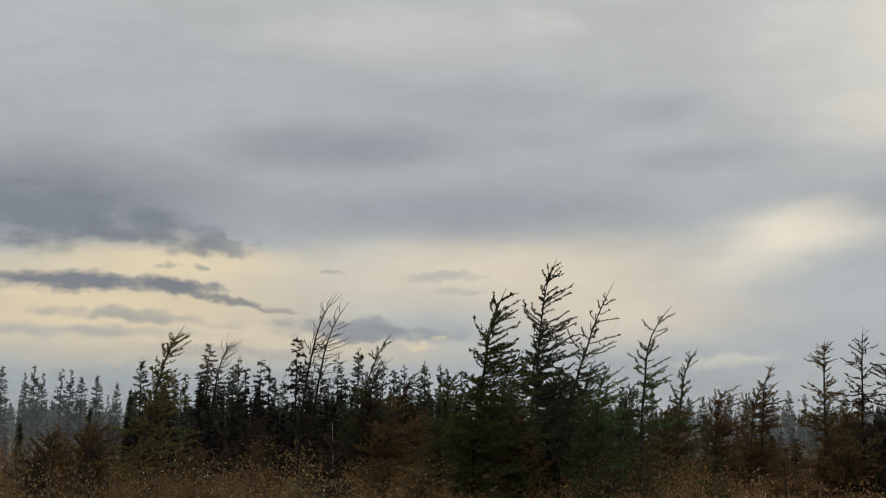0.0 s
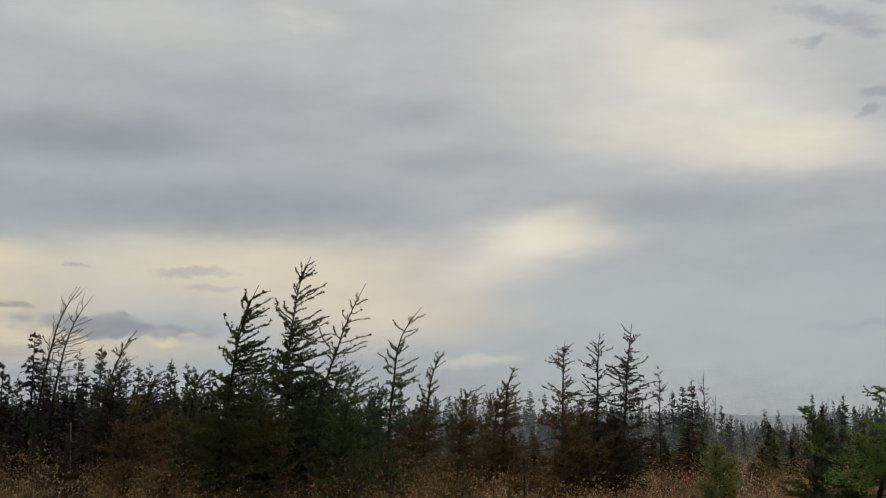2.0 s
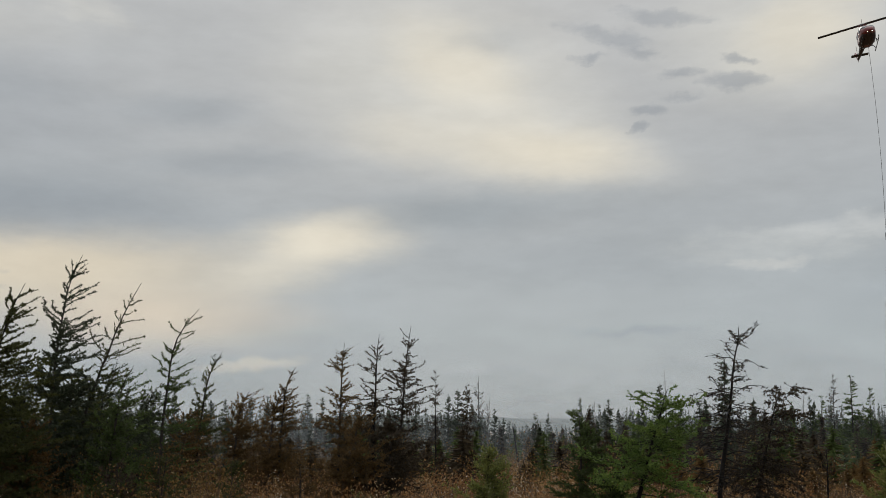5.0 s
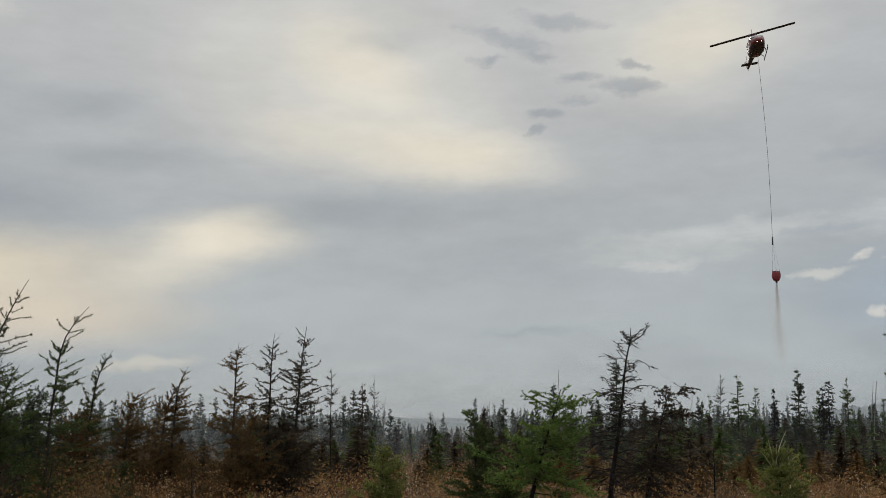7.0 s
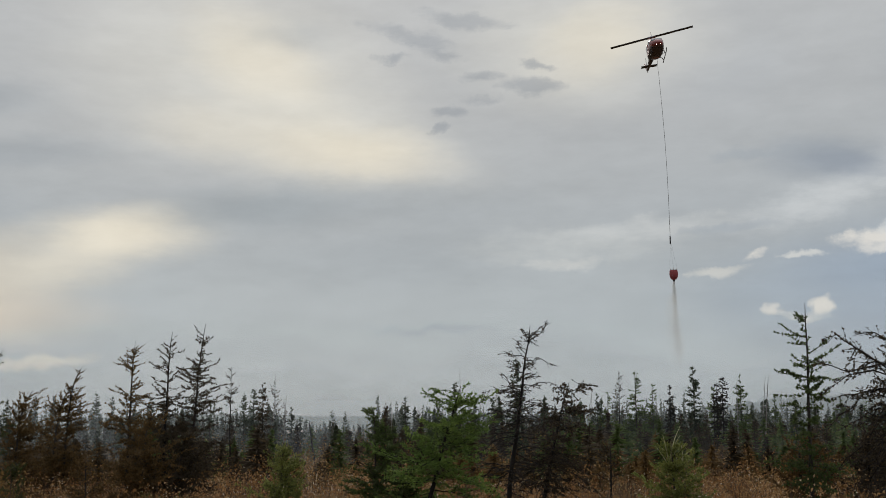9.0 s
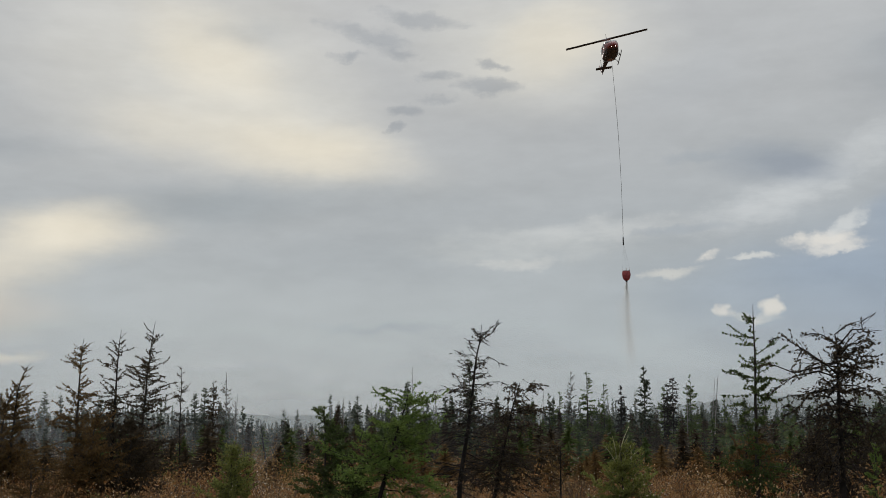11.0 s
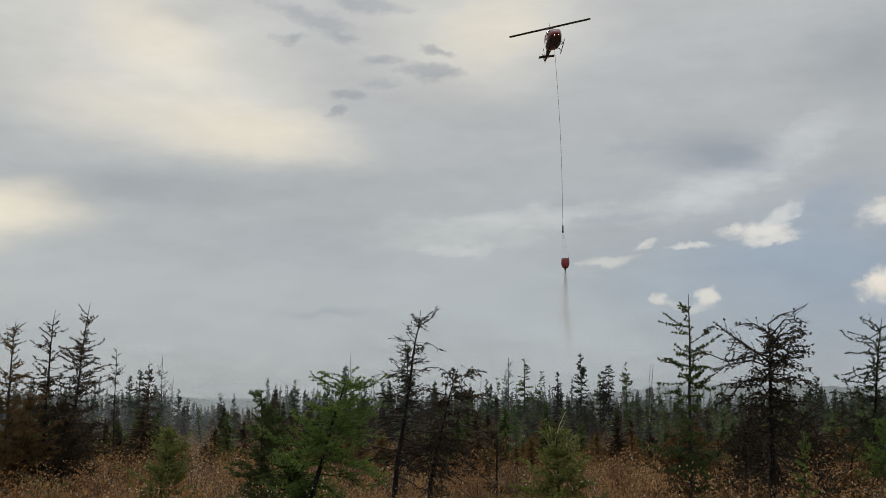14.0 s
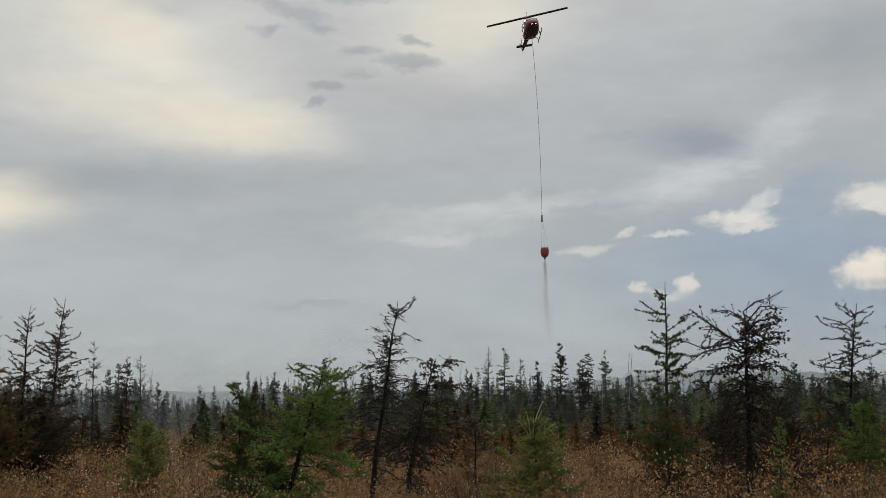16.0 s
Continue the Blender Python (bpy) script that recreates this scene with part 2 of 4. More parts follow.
BRIGHT = material("fresh_needles", shades((0.045, 0.075, 0.018), (0.11, 0.17, 0.036), (0.22, 0.28, 0.065)), 0.65, 1.3, 0.4, island=0.35)
GREEN = material("mid_green_needles", shades((0.060, 0.050, 0.017), (0.046, 0.066, 0.019), (0.080, 0.112, 0.031), (0.14, 0.16, 0.048)), 0.7, 0.8, 0.35, island=0.3)
OLIVE = material("yellowing_needles", shades((0.07, 0.085, 0.022), (0.16, 0.18, 0.045), (0.29, 0.29, 0.085)), 0.7, 1.3, 0.35, island=0.35)
RUST = material("rusty_needles", shades((0.058, 0.035, 0.014), (0.112, 0.068, 0.024), (0.18, 0.112, 0.038)), 0.8, 0.8, 0.35)
BURNT = material("scorched_needles", shades((0.022, 0.017, 0.012), (0.048, 0.036, 0.021), (0.085, 0.06, 0.03)), 0.85, 0.8, 0.2)
# scorched needles taken nearly black, with the thicket's shade put into the colour
SCORCH_SHADE = material("scorched_shaded_needles", shades((0.009, 0.008, 0.007), (0.020, 0.017, 0.013), (0.036, 0.028, 0.018)), 0.9, 0.8, 0.15)
SHRUB = material("dwarf_birch_leaves", shades((0.075, 0.036, 0.015), (0.17, 0.080, 0.031), (0.27, 0.138, 0.052), (0.37, 0.24, 0.11), (0.60, 0.50, 0.36)), 0.75, 0.22, 0.3, island=0.45, detail_scale=1.6)
HEATH = material("olive_heath_leaves", shades((0.042, 0.025, 0.009), (0.09, 0.052, 0.017), (0.14, 0.084, 0.027), (0.20, 0.125, 0.044), (0.42, 0.31, 0.18)), 0.75, 0.22, 0.3, island=0.45, detail_scale=1.6)
FLECK = material("pale_dry_leaves", shades((0.34, 0.26, 0.17), (0.50, 0.42, 0.31), (0.66, 0.58, 0.47)), 0.75, 0.5, 0.3)
TWIG = material("shrub_twigs", shades((0.03, 0.02, 0.015), (0.07, 0.045, 0.03), (0.11, 0.08, 0.06)), 0.9, 3, island=0.5)
STRAW = material("dry_sedge", shades((0.16, 0.11, 0.05), (0.26, 0.19, 0.09), (0.36, 0.28, 0.16)), 0.85, 0.4, 0.3)
PEAT = material("bog_ground", shades((0.03, 0.018, 0.010), (0.08, 0.045, 0.022), (0.13, 0.08, 0.035), (0.10, 0.09, 0.04)), 0.95, 0.35, bump=0.5, island=0.0, detail_scale=4.0)
FOREST = material("far_forest", shades((0.035, 0.05, 0.045), (0.06, 0.08, 0.07), (0.09, 0.11, 0.10)), 0.9, 0.01, bump=0.0, island=0.0, detail_scale=0.08)


def plain(name, colour, rough=0.5, metal=0.0, coat=0.0, wear=0.25):
    m = bpy.data.materials.new(name)
    m.use_nodes = True
    m.node_tree.nodes.clear()
    n = Nodes(m.node_tree)
    here = n.add("ShaderNodeTexCoord").outputs["Object"]
    dirt = n.fit(n.noise(here, 2.5, 5.0, 0.6).outputs[0], 0.35, 0.75, 0.0, wear)
    col = n.mix(dirt, (*colour, 1), (*[c * 0.5 + 0.02 for c in colour], 1))
    sh = n.add("ShaderNodeBsdfPrincipled", {"Base Color": col, "Roughness": n.fit(dirt, 0, 1, rough, min(1, rough + 0.3)), "Metallic": metal, "Coat Weight": coat}).outputs[0]
    n.add("ShaderNodeOutputMaterial", {0: sh})
    return m


# ---- mesh helpers ----


def part(name, me, mat, parent=None, label=""):
    if isinstance(me, bmesh.types.BMesh):
        bm, me = me, bpy.data.meshes.new(name)
        bm.to_mesh(me)
        bm.free()
    if not me.materials:
        me.materials.append(mat)
    ob = new(name, me)
    ob.parent = parent
    return tagged(ob, label)


def tri_mesh(name, verts, tris, smooth=False):
    """A mesh of triangles from two arrays."""
    me = bpy.data.meshes.new(name)
    me.vertices.add(len(verts))
    me.vertices.foreach_set("co", np.ascontiguousarray(verts, dtype=np.float32).ravel())
    me.loops.add(3 * len(tris))
    me.loops.foreach_set("vertex_index", np.ascontiguousarray(tris, dtype=np.int32).ravel())
    me.polygons.add(len(tris))
    me.polygons.foreach_set("loop_start", np.arange(0, 3 * len(tris), 3, dtype=np.int32))
    if smooth:
        me.polygons.foreach_set("use_smooth", np.ones(len(tris), dtype=bool))
    me.update(calc_edges=True)
    return me


def unit(v):
    return v / np.maximum(np.linalg.norm(v, axis=-1, keepdims=True), 1e-9)


def sticks(p0, p1, r0, r1, sides=3):
    """Tapered rods between two arrays of points."""
    n = len(p0)
    axis = unit(p1 - p0)
    ref = np.where(np.abs(axis[:, 2:3]) > 0.9, (1.0, 0, 0), (0, 0, 1.0))
    a = unit(np.cross(axis, ref))
    b = np.cross(axis, a)
    ang = np.arange(sides) * 2 * math.pi / sides
    ring = a[:, None] * np.cos(ang)[None, :, None] + b[:, None] * np.sin(ang)[None, :, None]
    v = np.concatenate([p0[:, None] + ring * np.reshape(r0, (-1, 1, 1)), p1[:, None] + ring * np.reshape(r1, (-1, 1, 1))], axis=1)
    k = np.arange(sides)
    j = (k + 1) % sides
    f = np.concatenate([np.stack([k, j, j + sides], 1), np.stack([k, j + sides, k + sides], 1)])
    return v.reshape(-1, 3), (f[None] + (np.arange(n) * 2 * sides)[:, None, None]).reshape(-1, 3)


def tube(points, radii, sides=8):
    """One continuous tapered tube with closed ends."""
    p = np.asarray(points, float)
    axis = unit(np.gradient(p, axis=0))
    ref = np.array((0.0, 1.0, 0.0)) if abs(axis[0][1]) < 0.9 else np.array((1.0, 0, 0))
    a = unit(np.cross(axis, ref))
    b = np.cross(axis, a)
    ang = np.arange(sides) * 2 * math.pi / sides
    v = p[:, None] + (a[:, None] * np.cos(ang)[None, :, None] + b[:, None] * np.sin(ang)[None, :, None]) * np.reshape(radii, (-1, 1, 1))
    f = []
    for i in range(len(p) - 1):
        for k in range(sides):
            j = (k + 1) % sides
            f += [(i * sides + k, i * sides + j, (i + 1) * sides + j), (i * sides + k, (i + 1) * sides + j, (i + 1) * sides + k)]
    last = (len(p) - 1) * sides
    f += [(0, k + 1, k) for k in range(1, sides - 1)] + [(last, last + k, last + k + 1) for k in range(1, sides - 1)]
    return v.reshape(-1, 3), np.array(f)


def blades(pos, axis, rng, length, width):
    """Small pointed leaves, one triangle each."""
    side = unit(np.cross(axis, rng.normal(size=axis.shape)))
    half = side * np.reshape(width, (-1, 1)) * 0.5
    v = np.stack([pos - half, pos + half, pos + axis * np.reshape(length, (-1, 1))], axis=1)
    return v.reshape(-1, 3), np.arange(3 * len(pos)).reshape(-1, 3)


def leaves(pos, axis, rng, length, width):
    """Broader leaves of two triangles, folded a little along the middle."""
    side = unit(np.cross(axis, rng.normal(size=axis.shape)))
    half = side * np.reshape(width, (-1, 1)) * 0.5
    ln = axis * np.reshape(length, (-1, 1))
    fold = np.cross(axis, side) * np.reshape(width, (-1, 1)) * 0.2
    v = np.stack([pos, pos + ln * 0.5 + half + fold, pos + ln, pos + ln * 0.5 - half + fold], axis=1)
    i = np.arange(len(pos))[:, None] * 4
    return v.reshape(-1, 3), np.concatenate([i + (0, 1, 2), i + (0, 2, 3)])


def spot(az, d, z=0.0, turn=0.0, s=1.0):
    """A place by its bearing and distance; the local x axis runs to the right across the line of sight."""
    a = radians(az)
    return pose(d * math.sin(a), d * math.cos(a), z, 0, 0, -az + turn) @ Matrix.Diagonal((s, s, s, 1))


# ---- trees ----


def grow(seed, h, lean=0.0, r0=0.06, z0=0.1, length=1.0, count=70, low=-10, high=40, curl=0.2, shape=0.8, tip=0.12, crook=0.03,
         twigs=10, twig=0.4, needles=60, nlen=0.045, nwid=0.014, bare=0.0, bald=0.0, bend=2.0, sides=7, single=False, spread=1.0, rods=True, vary=(0.55, 1.15), thick=0.22, wind=0.0, arms=(), gnarl=0.035, top=0.965, hook=0.0, sweep=0.0, crest=0.0, pack=0.92, tuft=0.0, skirt=1.0):
    """Trunk, limbs and needles of one conifer, as arrays.
    bare: the share of the height, from the top, where needles thin out; bald: the share from the ground.
    hook bends the leader aside, sweep the tips of the limbs; in the crest the limbs carry short spurs alone;
    tuft is the spacing of needle bundles along a limb; skirt thickens the foliage of the lower half."""
    rng = np.random.default_rng(seed)
    u = np.linspace(0, 1, 15)
    wob = np.cumsum(rng.normal(0, crook * h / 15, (15, 2)), axis=0) * (u[:, None] > 0)
    wob -= u[:, None] * wob[-1]
    line = np.stack([lean * u ** bend + hook * np.clip((u - 0.78) / 0.22, 0, 1) ** 2 + wob[:, 0], wob[:, 1], h * u], 1)
    line[0, 2] = -0.15
    trunk = tube(line, r0 * (1 - u) ** 0.85 + 0.006 + 0.35 * r0 * np.exp(-u * 30), sides)

    def on_trunk(q):
        return np.stack([np.interp(q, u, line[:, i]) for i in range(3)], 1)

    q = np.sort(top - (top - z0) * rng.random(count) ** pack)
    c = (q - z0) / (1 - z0)
    start = on_trunk(q)
    az = rng.random(count) * 2 * math.pi
    el = np.radians(low + (high - low) * c ** 1.5 + rng.normal(0, 9, count))
    ln = length * ((1 - c) ** shape * (1 - tip) + tip) * rng.uniform(*vary, count) * np.clip(0.55 + 1.6 * c, 0, 1)
    if arms:
        own = np.array(arms, float)
        n_own = len(own)
        start[:n_own], az[:n_own], el[:n_own], ln[:n_own] = on_trunk(own[:, 0]), np.radians(own[:, 1]), np.radians(own[:, 2]), own[:, 3]
    hor = np.stack([np.cos(az) * spread + wind * c, np.sin(az), np.zeros(count)], 1)
    s = np.linspace(0, 1, 6)
    jit = np.cumsum(rng.normal(0, gnarl, (count, 6, 3)), axis=1) * ln[:, None, None]
    jit[:, 0] = 0
    sag = s[None, :, None] ** 2
    pts = start[:, None] + ln[:, None, None] * (s[None, :, None] * (hor * np.cos(el)[:, None] + np.array((0, 0, 1.0)) * np.sin(el)[:, None])[:, None]
                                               + sag * np.array((sweep, 0, curl))) + jit
    br = np.clip(r0 * thick * (ln / length) ** 0.5, 0.006, 0.03)
    rad = br[:, None] * (1 - 0.75 * s[None])
    p0, p1 = pts[:, :-1].reshape(-1, 3), pts[:, 1:].reshape(-1, 3)
    # side twigs
    m = int(count * twigs)
    b = rng.choice(count, m, p=ln / ln.sum())
    t = rng.uniform(0.15, 1.0, m)
    k = np.minimum((t * 5).astype(int), 4)
    fr = (t * 5 - k)[:, None]
    o = pts[b, k] * (1 - fr) + pts[b, k + 1] * fr
    d = unit(pts[b, k + 1] - pts[b, k])
    across = unit(np.cross(d, (0, 0, 1.0))) * rng.choice((-1, 1), m)[:, None]
    td = unit(d * rng.uniform(0.3, 1.0, (m, 1)) + across * rng.uniform(0.3, 1.1, (m, 1)) + rng.normal(0, 0.3, (m, 3)) + np.array((0, 0, curl * 0.6)))
    tl = twig * ln[b] * (1.15 - t) * rng.uniform(0.4, 1.2, m) + 0.03
    if crest:
        tl = tl * np.clip((1 - c[b]) / crest, 0.25, 1.0) ** 1.3
    e = o + td * tl[:, None]
    boughs = [tube(pts[i], rad[i], 5) for i in range(count)] if single else []
    limbs = [sticks(o, e, np.full(m, 0.006), np.full(m, 0.003), 3)] if rods else []
    if not single:
        k4 = 4 if rods else 3
        limbs.insert(0, sticks(p0, p1, rad[:, :-1].ravel(), rad[:, 1:].ravel(), k4) if rods else
                     sticks(pts[:, (0, 2)].reshape(-1, 3), pts[:, (2, 5)].reshape(-1, 3), rad[:, (0, 2)].ravel(), rad[:, (2, 5)].ravel(), k4))
    a0, a1 = np.concatenate([p0, o]), np.concatenate([p1, e])
    crown = None
    if needles:
        seg = np.linalg.norm(a1 - a0, axis=1)
        zed = (a0[:, 2] / h)
        wgt = seg * np.clip((1.02 - zed) / max(bare, 1e-3), 0.3, 1) * np.clip((zed + 0.02) / max(bald, 1e-3), 0.05, 1)
        wgt = wgt * np.where(zed < 0.5, skirt, 1.0)
        n = int(needles * wgt.sum())
        i = rng.choice(len(seg), n, p=wgt / wgt.sum())
        f = rng.random((n, 1))
        if tuft:
            steps = np.maximum(1, np.round(seg[i] / tuft))[:, None]
            f = (np.floor(f * steps) + 0.5) / steps
        pos = a0[i] * (1 - f) + a1[i] * f
        ax = unit(unit(a1 - a0)[i] * 0.6 + rng.normal(0, 0.6, (n, 3)))
        crown = blades(pos, ax, rng, nlen * rng.uniform(0.6, 1.3, n), nwid * rng.uniform(0.7, 1.4, n))
    return trunk, boughs, limbs, crown


def join(pieces):
    vs, fs, at = [], [], 0
    for v, f in pieces:
        vs.append(v)
        fs.append(f + at)
        at += len(v)
    return np.concatenate(vs), np.concatenate(fs)


def tree(name, label, az, d, seed, h, bark=None, green=None, group="trees on the bog", **how):
    root = new(name)
    trunk, boughs, limbs, crown = grow(seed, h, **how)
    part("trunk", tri_mesh("trunk", *trunk, smooth=True), bark or BARK, root)
    for b in boughs:
        part("limb", tri_mesh("limb", *b, smooth=True), bark or BARK, root)
    tagged(part("twiggery", tri_mesh("twiggery", *join(limbs)), bark or BARK, root), kind="stuff")
    if crown is not None:
        tagged(part("crown", tri_mesh("crown", *crown), green or LARCH, root), kind="stuff")
    root.matrix_basis = spot(az, d)
    return tagged(root, label, "tree", group)

# ---- ground ----


def hummock(x, y):
    """The bog's height: low hummocks, a bank under the stand."""
    d = math.hypot(x, y)
    z = 0.10 * noise.noise((x * 0.35, y * 0.35, 0)) + 0.16 * noise.noise((x * 0.08, y * 0.08, 3))
    far = min(1.0, max(0.0, (d - 150) / 600))
    return z * (1 - far) + 0.95 * max(0.0, 1 - d / 9.0) ** 0.7


def ground():
    rings = [0.9 * 1.088 ** i for i in range(102)]
    rings[-1] = 4600.0
    n = 220
    v = []
    for r in rings:
        for k in range(n):
            a = 2 * math.pi * k / n
            x, y = r * math.sin(a), r * math.cos(a)
            v.append((x, y, hummock(x, y)))
    v.append((0.0, 0.0, hummock(0.0, 0.0)))
    v = np.array(v)
    i, k = np.meshgrid(np.arange(len(rings) - 1), np.arange(n), indexing="ij")
    a, b = i * n + k, i * n + (k + 1) % n
    mid = np.array([(len(v) - 1, q, (q + 1) % n) for q in range(n)])
    f = np.concatenate([np.stack([a, b, b + n], -1).reshape(-1, 3), np.stack([a, b + n, a + n], -1).reshape(-1, 3), mid[:, ::-1]])
    f = f[:, ::-1]
    return tagged(part("ground", tri_mesh("ground", v, f, True), PEAT), "brown peaty bog ground with low hummocks", "ground", kind="structure")


ground()


def ridge(name, label, az0, az1, d, profile, mat):
    """A far wooded ridge with a sloping near side and a back side."""
    n = 160
    rng = np.random.default_rng(5)
    v = []
    for i in range(n + 1):
        az = radians(az0 + (az1 - az0) * i / n)
        top = profile(i / n) + 3.0 * noise.noise((i * 0.35, d, 0)) + rng.uniform(0, 3.5)
        for r, z in ((d - 260, -2.0), (d - 120, top * 0.62), (d, top), (d + 300, -2.0)):
            v.append((r * math.sin(az), r * math.cos(az), z))
    f = []
    for i in range(n):
        for k in range(3):
            a = i * 4 + k
            f += [(a, a + 4, a + 5), (a, a + 5, a + 1)]
    return tagged(part(name, tri_mesh(name, np.array(v), np.array(f), True), mat), label, "hill", kind="structure")


ridge("hill", "distant forested hill in blue smoke haze", 14, 52, 1500,
      lambda u: 44 * math.sin(math.pi * min(1, u * 1.0 + 0.02)) ** 0.6 * (0.8 + 0.2 * math.sin(u * 9)), FOREST)
ridge("hill_low", "low far wooded rise on the horizon", -60, 24, 2400, lambda u: 20 + 8 * math.sin(u * 11) + 6 * math.sin(u * 23), FOREST)


def ring_points(rng, n, d0, d1, a0=-56.0, a1=40.0):
    """Even points on a sector of the bog."""
    d = np.sqrt(rng.uniform(d0 ** 2, d1 ** 2, n))
    a = np.radians(rng.uniform(a0, a1, n))
    return d * np.sin(a), d * np.cos(a)


def thicket(name, label, seed, clumps, d0, d1, per, leaf, tall, mat, wide=0.42, a0=-56.0, a1=40.0):
    """Dwarf shrubs: leafy clumps on thin stems, uneven in height."""
    rng = np.random.default_rng(seed)
    x, y = ring_points(rng, clumps, d0, d1, a0, a1)
    patch = np.array([noise.noise((a * 0.12, b * 0.12, seed)) for a, b in zip(x, y)])
    mound = np.array([noise.noise((a * 0.45, b * 0.45, seed + 7)) for a, b in zip(x, y)])
    z = np.array([hummock(a, b) for a, b in zip(x, y)])
    tl = tall * rng.uniform(0.35, 1.15, clumps) * np.clip(1 + 0.8 * patch + 0.7 * mound, 0.3, 2.0)
    i = np.repeat(np.arange(clumps), per)
    n = len(i)
    ang, rr, zz = rng.uniform(0, 2 * math.pi, n), wide * np.sqrt(rng.random(n)), rng.random(n) ** 0.75
    rr = rr * (0.5 + 0.7 * zz) * (1 - 0.55 * np.clip((zz - 0.75) * 4, 0, 1))
    pos = np.stack([x[i] + rr * np.cos(ang), y[i] + rr * np.sin(ang), z[i] + tl[i] * zz * (1 - 0.25 * (rr / wide) ** 2)], 1)
    ax = unit(rng.normal(0, 1, (n, 3)) + (0, 0, 0.5))
    made = part(name, tri_mesh(name, *leaves(pos, ax, rng, leaf * rng.uniform(0.6, 1.4, n), leaf * 0.62 * rng.uniform(0.6, 1.3, n))), mat)
    tagged(made, label, "shrubs", kind="stuff")
    k = np.repeat(np.arange(clumps), 4 if d0 < 40 else 2)
    m = len(k)
    foot = np.stack([x[k] + rng.normal(0, 0.06, m), y[k] + rng.normal(0, 0.06, m), z[k] - 0.03], 1)
    head = foot + np.stack([rng.normal(0, wide * 0.6, m), rng.normal(0, wide * 0.6, m), tl[k] * rng.uniform(0.6, 1.08, m)], 1)
    stems = part(name + "_stems", tri_mesh("stems", *sticks(foot, head, np.full(m, 0.005), np.full(m, 0.002))), TWIG)
    tagged(stems, "thin bare brown stems of dwarf shrubs", "shrubs", kind="stuff")


RED = "rust-brown dwarf birch shrubs covering the bog"
thicket("dwarf_shrubs", RED, 11, 2550, 20, 42, 52, 0.066, 0.98, SHRUB, 0.5, -20, 40)
thicket("heath_shrubs", "olive-brown heath shrubs with pale dry tips", 14, 1900, 20, 42, 52, 0.066, 1.55, HEATH, 0.5, -56, -15)
thicket("mid_shrubs", RED, 12, 3000, 42, 80, 27, 0.10, 1.15, SHRUB, 0.65, -18, 40)
thicket("western_heath", "olive-brown heath shrubs with pale dry tips", 15, 1200, 42, 80, 32, 0.09, 1.3, HEATH, 0.65, -56, -15)
thicket("birch_thicket", "olive-brown birch thicket before the woods", 17, 900, 44, 80, 64, 0.09, 1.9, HEATH, 0.9, -20, 36)
thicket("pale_leaves", "scattered pale dry leaves on the shrub tops", 16, 1500, 21, 46, 16, 0.045, 1.12, FLECK, 0.4)
thicket("far_shrubs", RED, 13, 3800, 80, 190, 16, 0.16, 0.9, SHRUB, 1.2)


def sedge(seed, tufts, d0, d1):
    rng = np.random.default_rng(seed)
    x, y = ring_points(rng, tufts, d0, d1)
    i = np.repeat(np.arange(tufts), 14)
    n = len(i)
    z = np.array([hummock(a, b) for a, b in zip(x, y)])
    pos = np.stack([x[i] + rng.normal(0, 0.07, n), y[i] + rng.normal(0, 0.07, n), z[i]], 1)
    ax = unit(np.stack([rng.normal(0, 0.25, n), rng.normal(0, 0.25, n), np.ones(n)], 1))
    ob = part("dry_sedge", tri_mesh("dry_sedge", *blades(pos, ax, rng, rng.uniform(0.5, 0.95, n), np.full(n, 0.012))), STRAW)
    tagged(ob, "dry straw-coloured sedge tufts between the shrubs", "grass", kind="stuff")


sedge(21, 2600, 17, 60)

# ---- far woods ----


def far_woods(name, seed, count, d0, d1, h0, h1, mat, blades_each=120, a0=-60.0, a1=44.0, label="dense dark spruce woods beyond the bog", fat=0.85, wide=0.30):
    rng = np.random.default_rng(seed)
    x, y = ring_points(rng, count, d0, d1, a0, a1)
    keep = np.array([noise.noise((a * 0.03, b * 0.03, seed)) > -0.25 for a, b in zip(x, y)])
    bearing = np.degrees(np.arctan2(x, y))
    keep &= ~((bearing > -3.0) & (bearing < 1.3) & (d0 < 90) & (rng.random(count) < 0.75))
    x, y = x[keep], y[keep]
    count = len(x)
    h = rng.uniform(h0, h1, count) * rng.uniform(0.7, 1.0, count)
    bearing = np.degrees(np.arctan2(x, y))
    h = h * np.where((bearing > -3.0) & (bearing < 1.3) & (d0 >= 90), 0.5, 1.0)  # an opening in the woods
    i = np.repeat(np.arange(count), blades_each)
    n = len(i)
    q = rng.random(n) ** 0.8
    ang = rng.uniform(0, 2 * math.pi, n)
    reach = (0.14 + fat * (1 - q) ** 0.8) * rng.uniform(0.5, 1.2, n) * (h[i] / 6) ** 0.5
    pos = np.stack([x[i], y[i], h[i] * (0.02 + 0.98 * q)], 1)
    ax = unit(np.stack([np.cos(ang), np.sin(ang), rng.uniform(-0.55, 0.25, n)], 1))
    crowns = blades(pos, ax, rng, reach, wide * rng.uniform(0.6, 1.3, n))
    foot = np.stack([x, y, np.full(count, -0.2)], 1)
    head = np.stack([x + rng.normal(0, 0.1, count), y, h + 0.15], 1)
    made = part(name, tri_mesh(name, *join([crowns, sticks(foot, head, 0.04 * (h / 6), np.full(count, 0.012), 4)])), mat)
    return tagged(made, label, "trees", kind="stuff")


